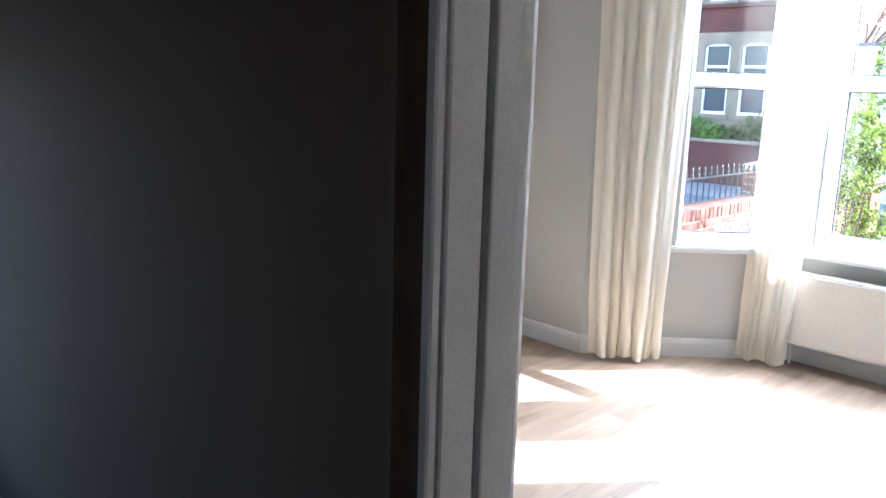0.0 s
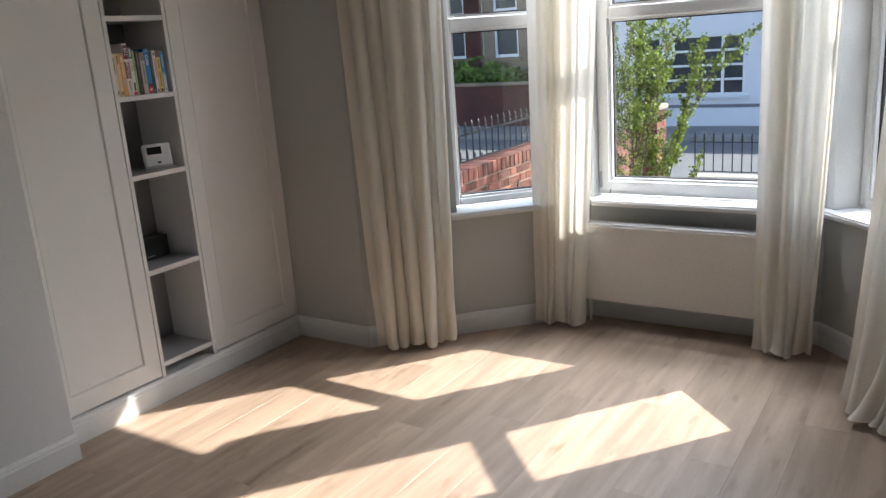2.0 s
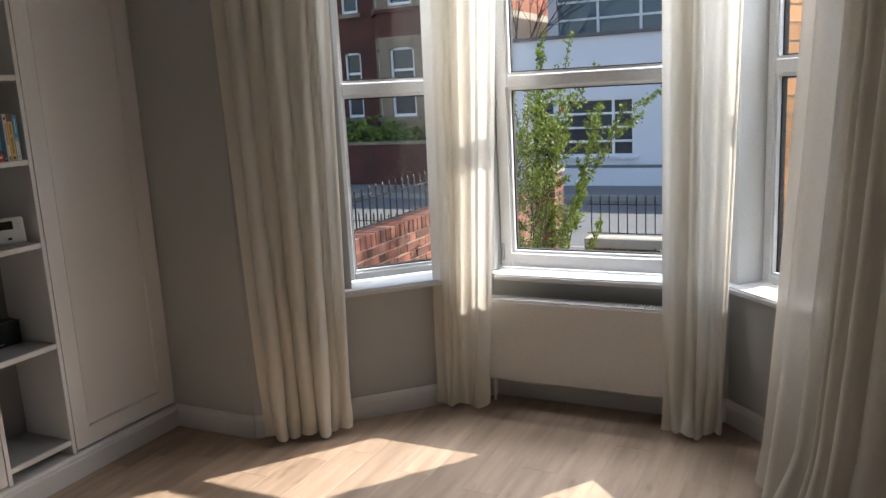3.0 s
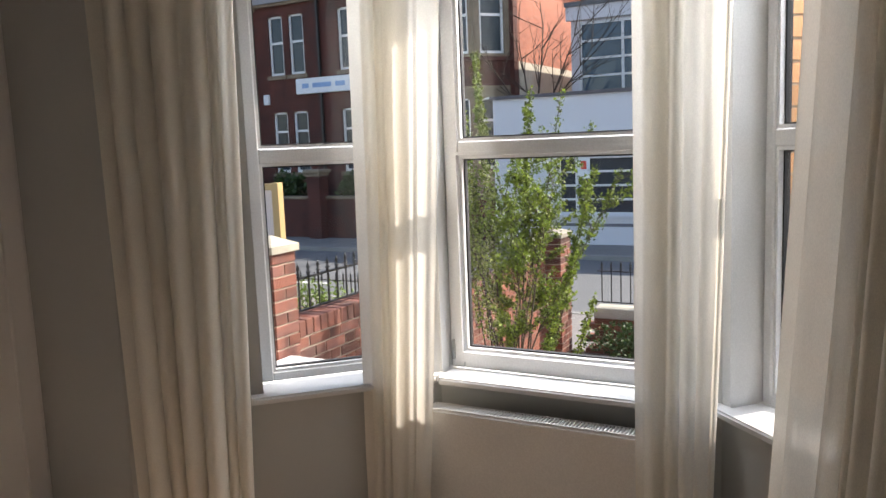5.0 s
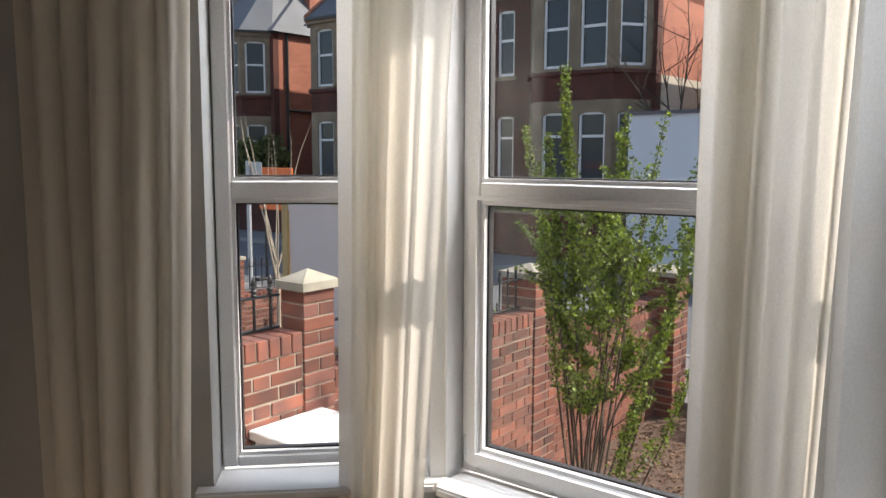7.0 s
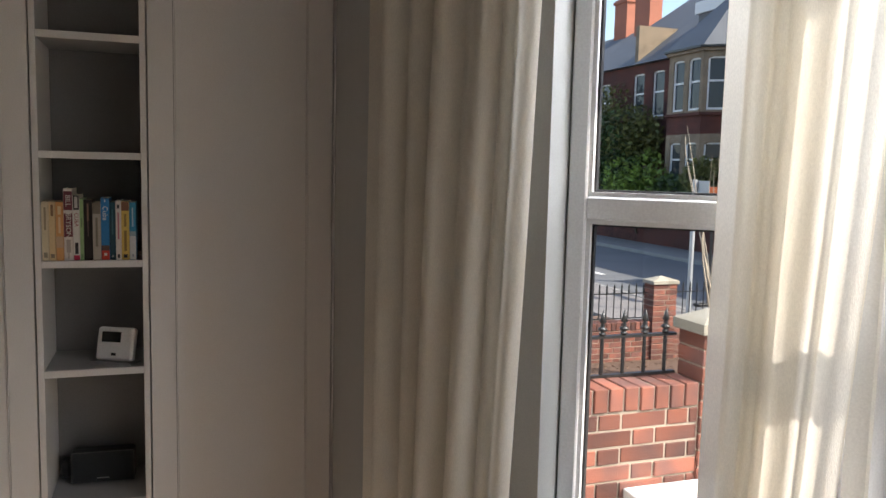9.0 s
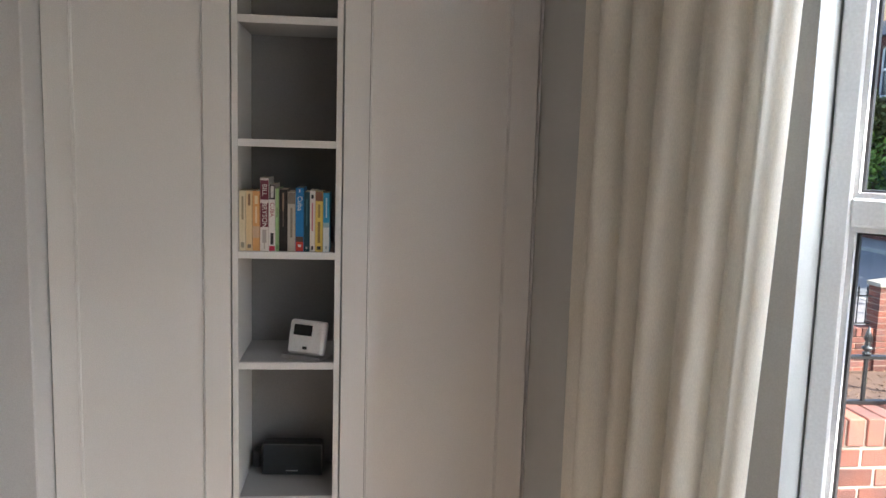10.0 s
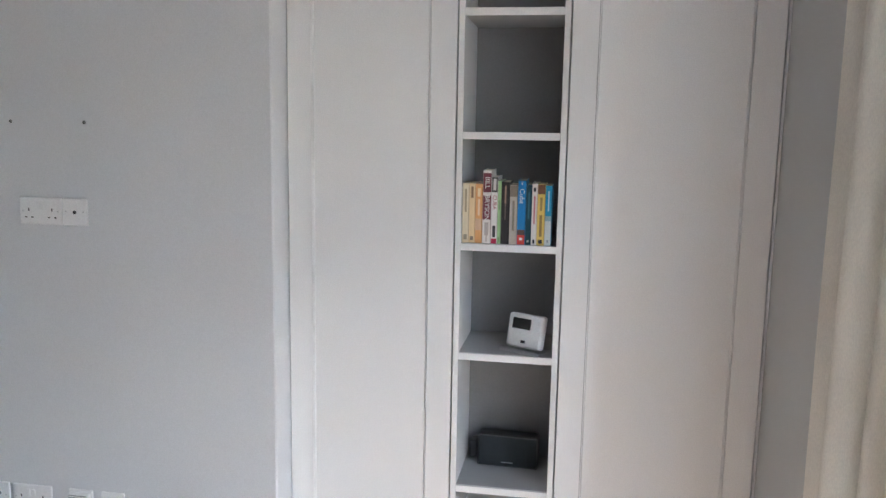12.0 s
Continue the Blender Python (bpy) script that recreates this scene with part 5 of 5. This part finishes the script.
roof(hbk, [(-33.2, 17.8, EA + 0.03), (-21.6, 17.8, EA + 0.03), (-21.6, 27.2, EA + 0.03), (-33.2, 27.2, EA + 0.03)], [(-31.0, 22.5, 10.0), (-24.0, 22.5, 10.0)], M["slate"])
chimney(hbk, -23.0, 20.6, 7.5, 10.6, 1.4, 0.7)
chimney(hbk, -33.6, 22.0, 8.5, 11.0, 1.3, 0.7)
dm = part("dormer", box(-26.2, -24.2, 19.5, 22.5, 7.0, 8.6), M["slate"], hbk)
part("dormer_gable", prism([(-24.22, 19.42), (-24.1, 19.42), (-24.1, 22.5), (-24.22, 22.5)], 7.6, 8.75), M["sash"], dm)
part("dormer_front", box(-26.3, -24.1, 19.38, 19.5, 8.25, 8.7), M["sash"], dm)
part("parapet_gable", box(-28.3, -28.05, 18.0, 22.4, EA, 8.0), M["far_stone"], hbk)
hc = thing("far_house", pose(0, 0, 0), "farther brick house with pale slate roof and chimney", "house")
facade(hc, (-46.0, 20.0), (-34.2, 20.0), FB, 6.2, [(2, 1.0, 4, 5.7), (5, 1.0, 4, 5.7), (9, 1.0, 4, 5.7)], M["far_brick_shaded"])
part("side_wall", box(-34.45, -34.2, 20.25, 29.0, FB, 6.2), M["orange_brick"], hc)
roof(hc, [(-46.2, 19.8, 6.2), (-34.0, 19.8, 6.2), (-34.0, 29.2, 6.2), (-46.2, 29.2, 6.2)], [(-44.0, 24.5, 9.6), (-36.0, 24.5, 9.6)], M["slate"])
chimney(hc, -38.0, 24.5, 9.0, 11.6, 1.3, 0.7)

wb = thing("white_building", pose(-0.30, 0, -0.1), "low white rendered building with grey-framed strip windows", "building")
L = 15.0
bm = bmesh.new()
for u0, u1, c, d in ((0.6, 2.28, FB, 2.8), (2.28, 4.75, FB, -0.05), (2.28, 4.75, 1.30, 2.8), (4.75, 6.65, FB, 2.8), (6.65, 9.12, FB, -0.05), (6.65, 9.12, 1.30, 2.8), (9.12, L, FB, 2.8)):
    box(u0, u1, 0.0, 0.3, c, d, bm=bm)
bmesh.ops.remove_doubles(bm, verts=bm.verts[:], dist=1e-4)
w = part("front_wall", bm, M["render"], wb)
w.matrix_basis = pose(-5.70, 16.5, 0)
part("coping", box(-5.16, 9.4, 16.42, 16.84, 2.80, 2.88), mat("dark_coping", (0.12, 0.11, 0.12), 0.8), wb)
part("string_course", box(-5.10, 9.3, 16.455, 16.499, -0.36, -0.29), mat("grey_band", (0.16, 0.16, 0.18), 0.8), wb)
part("plinth_wall", box(-5.10, 9.3, 16.44, 16.498, FB, -0.37), M["render"], wb)
for x0 in (-3.42, 0.95):
    wn_ = new("window")
    wn_.parent = wb
    part("window_glass", box(x0, x0 + 2.47, 16.60, 16.62, -0.05, 1.30), M["far_glass"], wn_)
    fr = bmesh.new()
    for k in range(5):
        zz = -0.05 + 1.35 * k / 4
        box(x0, x0 + 2.47, 16.54, 16.60, zz - 0.025, zz + 0.025, bm=fr)
    for xx in (x0 + 0.03, x0 + 0.48, x0 + 1.95, x0 + 2.44):
        box(xx - 0.03, xx + 0.03, 16.53, 16.598, -0.05, 1.30, bm=fr)
    part("window_frame", fr, M["sash"], wn_)
    part("sill", box(x0 - 0.1, x0 + 2.57, 16.40, 16.55, -0.14, -0.076), M["render"], wn_)
part("poster", box(-2.90, -2.60, 16.50, 16.53, 0.80, 1.28), M["sign_white"], wb, "white poster with a red mark")
part("poster_mark", box(-2.82, -2.68, 16.493, 16.499, 1.02, 1.22, 0.01), M["sign_red"], wb)
part("side_wall", box(-5.10, -4.9, 16.8, 20.0, FB, 2.79), M["render"], wb)
part("flat_roof", box(-3.95, 9.3, 16.8, 24.0, 2.55, 2.75), M["paving"], wb)
up = part("upper_storey", box(-3.9, 9.0, 19.12, 26.0, 2.75, 5.3), M["render"], wb)
part("fascia", box(-4.0, 9.1, 18.98, 19.11, 4.90, 5.34), M["render"], up)
part("fascia_edge", box(-4.03, 9.1, 18.93, 18.98, 5.26, 5.38), M["slate"], up)
part("strip_glass", box(-3.64, 7.0, 19.07, 19.10, 2.95, 4.80), M["blue_glass"], up, "blue sky-reflecting strip window")
fr = bmesh.new()
for k in range(5):
    zz = 2.95 + 1.85 * k / 4
    box(-3.64, 7.0, 19.02, 19.065, zz - 0.03, zz + 0.03, bm=fr)
for i in range(10):
    xx = -3.61 + i * 1.15
    box(xx - 0.035, xx + 0.035, 19.01, 19.064, 2.95, 4.80, bm=fr)
part("strip_frame", fr, M["sash"], up)

bare = thing("bare_tree", pose(-4.75, 17.75, FB), "bare thin-branched young tree by the orange brick wall", "tree")
twigs, rng = bmesh.new(), random.Random(31)


def limb(p, d, length, r, depth):
    n = 5
    for k in range(n):
        q = p + d * (length / n)
        rod(p, q, r * (1 - 0.7 * k / n), r * (1 - 0.7 * (k + 1) / n), n=4, bm=twigs)
        if depth and k:
            for _ in range(2 if depth > 1 else 1):
                limb(q, (d + Vector((rng.gauss(0, 0.55), rng.gauss(0, 0.55), rng.gauss(0.05, 0.3)))).normalized(), length * rng.uniform(0.35, 0.6), r * 0.5, depth - 1)
        d = (d + Vector((rng.gauss(0, 0.06), rng.gauss(0, 0.06), 0.04))).normalized()
        p = q


rod((0, 0, 0), (0, 0, 3.1), 0.07, 0.05, n=7, bm=twigs)
for ax, ay in ((-0.75, -0.2), (-0.3, 0.3), (0.15, -0.1), (0.6, 0.2), (0.95, -0.2)):
    limb(Vector((0, 0, 2.9)), Vector((ax, ay, 1.0)).normalized(), 2.5, 0.035, 2)
part("branches", twigs, M["twig"], bare)

fp = thing("gate_pier", pose(-10.95, 16.40, FB), "weathered red brick gate pier with moulded stone cap", "gate pier")
part("shaft", box(-0.22, 0.22, -0.22, 0.22, 0.0, 1.86, 0.01), M["far_brick_shaded"], fp)
part("cap_stone", box(-0.30, 0.30, -0.30, 0.30, 1.861, 1.98, 0.03), M["far_stone"], fp, "weathered pale stone cap")
part("cap_neck", box(-0.25, 0.25, -0.25, 0.25, 1.78, 1.8605, 0.01), M["far_stone"], fp)

# garden wall and planting before the far houses
gw = thing("far_garden_wall", pose(0, 0, 0), "dark brick garden wall across the road", "garden wall")
part("wall_face", box(-34.0, -5.45, 16.5, 16.8, FB - 0.1, 0.22), M["far_brick_shaded"], gw)
part("wall_coping", box(-34.0, -5.45, 16.46, 16.84, 0.22, 0.30), M["far_stone"], gw)
for k, (x, r, mname) in enumerate(((-6.7, 0.7, "leaf_olive"), (-7.9, 0.8, "hedge_leaf"), (-8.9, 0.9, "hedge_leaf"), (-10.2, 0.7, "leaf_dark"), (-12.5, 0.8, "leaf_dark"), (-14.3, 0.7, "leaf_olive"), (-16.5, 0.8, "leaf_dark"))):
    bush("garden_bush", (x, 17.0, 0.45), (r * 0.8, 0.45, 0.55), 700, 0.14, M[mname], "green leafy bush over the far garden wall", 200 + k)
for k, (x, y, z, r, h, mname) in enumerate(((-20.2, 16.9, 0.6, 1.2, 1.1, "leaf_dark"), (-23.4, 16.6, 0.9, 1.6, 1.5, "hedge_leaf"), (-25.6, 16.8, 1.8, 1.9, 2.4, "leaf_dark"), (-25.0, 17.2, 3.0, 1.5, 1.6, "leaf_olive"), (-28.5, 17.5, 2.6, 1.8, 3.0, "leaf_olive"), (-19.9, 17.3, 1.3, 0.8, 1.2, "leaf_olive"))):
    bush("tall_bush", (x, y, z), (r, 1.0, h), 2200, 0.2, M[mname], "tall leafy green bush before the brick house", 240 + k)


# ---- garden walls of brick, pieces last ----
def brick_face(parent, y0, y1, z0, z1, far):
    """Courses of brick on the face at PW_X, seen from +x; far: joined bmesh or None for separate bricks."""
    c = 0
    z = z1
    while z - 0.065 > z0:
        yy, n = y0 - 0.168 * (c % 2), 0
        while yy < y1:
            # stretchers and headers in turn
            size = 0.215 if n % 2 == 0 else 0.1025
            a, b = max(yy, y0), min(yy + size, y1)
            if b - a > 0.03:
                if far is not None:
                    box(PW_X - 0.05, PW_X + 0.001 + 0.003 * ((c * 7 + int(yy * 9)) % 3) / 3, a, b, z - 0.065, z, bm=far)
                else:
                    key = round(b - a, 3)
                    if key not in BRICKS:
                        BRICKS[key] = mesh_of("brick", box(-0.05, 0.0, -key / 2, key / 2, -0.0325, 0.0325, 0.003), M["brick"])
                    share("brick", BRICKS[key], parent, pose(PW_X + BR.uniform(-0.002, 0.004), (a + b) / 2, z - 0.0325 + BR.uniform(-0.0015, 0.0015), BR.gauss(0, 0.4), 0, BR.gauss(0, 0.5)))
            yy += size + 0.010
            n += 1
        z -= 0.075
        c += 1


def soldier(parent, y0, y1, z):
    """Bricks on edge along the top of a wall."""
    if "edge" not in BRICKS:
        BRICKS["edge"] = mesh_of("coping_brick", box(-0.215, 0.006, -0.0325, 0.0325, -0.1025, 0.0, 0.004), M["brick"])
    n = int((y1 - y0) / 0.075)
    for i in range(n):
        share("coping_brick", BRICKS["edge"], parent, pose(PW_X + BR.uniform(-0.002, 0.003), y0 + 0.0375 + i * (y1 - y0) / n, z + BR.uniform(-0.002, 0.002)))


BRICKS, BR = {}, random.Random(17)
W1 = thing("garden_wall", pose(0, 0, 0), "red brick garden wall with bricks-on-edge coping", "garden wall")
part("core", box(PW_X - 0.22, PW_X - 0.006, 0.30, 6.3, -1.1, 0.34), M["mortar"], W1)
part("core", box(PW_X - 0.215, PW_X - 0.005, 0.31, 4.2, 0.34, 0.548), M["mortar"], W1)
part("core", box(PW_X - 0.21, PW_X - 0.004, 0.32, 1.66, 0.548, 0.80), M["mortar"], W1)
soldier(W1, 0.60, 1.655, 0.806)
soldier(W1, 1.88, 3.95, 0.556)
soldier(W1, 4.28, 6.25, 0.345)
brick_face(W1, 0.60, 1.655, -0.35, 0.693, None)
brick_face(W1, 1.655, 3.95, -0.05, 0.443, None)
rest = bmesh.new()
brick_face(W1, 1.655, 3.95, GARDEN - 0.06, -0.007, rest)
brick_face(W1, 4.28, 6.25, GARDEN - 0.06, 0.232, rest)
tagged(part("lower_bricks", rest, M["brick_far"], W1), kind="stuff")


def pier_of(y0, y1, x0, x1, zb, zt, label):
    p = thing("brick_pier", pose(0, 0, 0), label, "gate pier")
    part("core", box(x0 + 0.006, x1 - 0.006, y0 + 0.006, y1 - 0.006, zb, zt), M["mortar"], p)
    cap(p, x0, x1, y0, y1, zt)
    z, c = zt, 0
    while z > zb + 0.07:
        lw, lx = y1 - y0, x1 - x0
        if c % 2:
            spl = [(y0, y0 + lw * 0.48), (y0 + lw * 0.52, y1)]
        else:
            spl = [(y0, y1)] if lw < 0.26 else [(y0, y0 + lw * 0.64), (y0 + lw * 0.68, y1)]
        for a, b in spl:
            key = ("p", round(b - a, 3), round(lx, 3))
            if key not in BRICKS:
                BRICKS[key] = mesh_of("brick", box(-lx / 2, lx / 2, -(b - a) / 2, (b - a) / 2, -0.0325, 0.0325, 0.003), M["brick"])
            share("brick", BRICKS[key], p, pose((x0 + x1) / 2 + BR.uniform(-0.001, 0.002), (a + b) / 2, z - 0.0335))
        z -= 0.075
        c += 1
    return p


pier_of(1.66, 1.88, PW_X - 0.17, PW_X + 0.012, -1.0, 1.02, "red brick pier with pale pyramid stone cap")
pier_of(3.96, 4.28, PW_X - 0.30, PW_X + 0.012, -1.0, 0.80, "red brick pier with pale stone cap behind the shrub")
pier_of(6.26, 6.60, PW_X - 0.18, PW_X + 0.18, -1.0, 0.56, "red brick corner pier with pale stone cap at the street")
pier_of(5.66, 6.03, -6.62, -6.39, -1.0, 0.22, "red brick pier with pale cap on the next garden's far wall")

W2 = thing("street_wall", pose(0, 0, 0), "low red brick wall with stone coping under the street railings", "garden wall")
rest = bmesh.new()
for z in (-0.46, -0.535, -0.61, -0.685, -0.76, -0.835):
    x = 0.19 - 0.1125 * (round(z * 1000 / 75) % 2)
    while x < 4.4:
        box(x, x + 0.215, 6.88, 7.06, z - 0.065, z, bm=rest)
        x += 0.225
tagged(part("bricks", rest, M["brick_far"], W2), kind="stuff")
part("core", box(0.19, 4.6, 6.89, 7.05, -1.1, -0.46), M["mortar"], W2)
part("coping", box(0.19, 4.6, 6.85, 7.10, -0.458, -0.33, 0.01), M["stone"], W2)
W3 = thing("street_wall", pose(0, 0, 0), "low red brick front wall of the next garden", "garden wall")
rest = bmesh.new()
for k in range(4):
    x = -6.30 + 0.1125 * (k % 2)
    while x < -0.7:
        box(x, x + 0.215, 6.88, 7.06, -0.715 - 0.075 * k, -0.65 - 0.075 * k, bm=rest)
        x += 0.225
tagged(part("bricks", rest, M["brick_far"], W3), kind="stuff")
part("core", box(-6.30, -0.5, 6.89, 7.05, -1.1, -0.66), M["mortar"], W3)

W4 = thing("boundary_wall", pose(0, 0, 0), "low sunlit red brick wall with bricks-on-edge coping in the next garden", "garden wall")
part("core", box(-6.62, -6.425, 0.8, 6.97, -1.1, -0.30), M["mortar"], W4)
face = mesh_of("brick", box(-0.04, 0.0, -0.1075, 0.1075, -0.0325, 0.0325, 0.003), M["brick"])
head = mesh_of("brick", box(-0.04, 0.0, -0.051, 0.051, -0.0325, 0.0325, 0.003), M["brick"])
onedge = mesh_of("coping_brick", box(-0.215, 0.0, -0.0325, 0.0325, -0.1025, 0.0, 0.004), M["brick"])
for k in range(6):
    y, n = 2.0 - 0.168 * (k % 2), 0
    while y < 6.75:
        size = 0.102 if n % 2 else 0.215
        share("brick", head if n % 2 else face, W4, pose(-6.42 + BR.uniform(-0.002, 0.003), y + size / 2, -0.438 - 0.075 * k))
        y += size + 0.010
        n += 1
for k in range(70):
    share("coping_brick", onedge, W4, pose(-6.414 + BR.uniform(-0.002, 0.003), 1.7 + k * 0.075, -0.292 + BR.uniform(-0.002, 0.002)))


# ---- floor planks, last ----
floor = tagged(part("floor", box(-0.45, 4.25, -4.45, 0.90, -0.05, -0.012), M["gap"]), "pale oak laminate plank floor", "floor", kind="structure")
PW, PLEN = 0.165, 1.20
plank_full = {}


def plank(x0, x1, y0, y1):
    key = (round(x1 - x0, 3), round(y1 - y0, 3))
    if key not in plank_full:
        w, l = x1 - x0, y1 - y0
        bm = box(-w / 2, w / 2, -l / 2, l / 2, -0.012, 0.0)
        top = [e for e in bm.edges if all(abs(v.co.z) < 1e-6 for v in e.verts)]
        bmesh.ops.bevel(bm, geom=top, offset=0.0005, segments=1, affect="EDGES")
        plank_full[key] = mesh_of("plank", bm, M["plank"])
    share("plank", plank_full[key], floor, pose((x0 + x1) / 2, (y0 + y1) / 2, 0))


rng = random.Random(5)
x = 2.285 - PW * 14
col = 0
KNOWN = {13: -0.73, 14: -0.42, 15: -0.95, 12: -1.25}
while x < 4.25:
    start = KNOWN.get(col, rng.uniform(-1.2, 0))
    y = start - PLEN * 4
    while y < 0.9:
        a, b = max(y, -4.40), min(y + PLEN, 0.90)
        # the bay narrows towards the window
        lim = 0.0 if (x < 0.42 or x > 3.50) else min(0.895, x - 0.495 + 0.165, 3.44 - x)
        b = min(b, max(lim, 0.0) - 0.001)
        if b - a > 0.03:
            plank(x + 0.0002, x + PW - 0.0002, a + 0.0002, b - 0.0002)
        y += PLEN
    x += PW
    col += 1
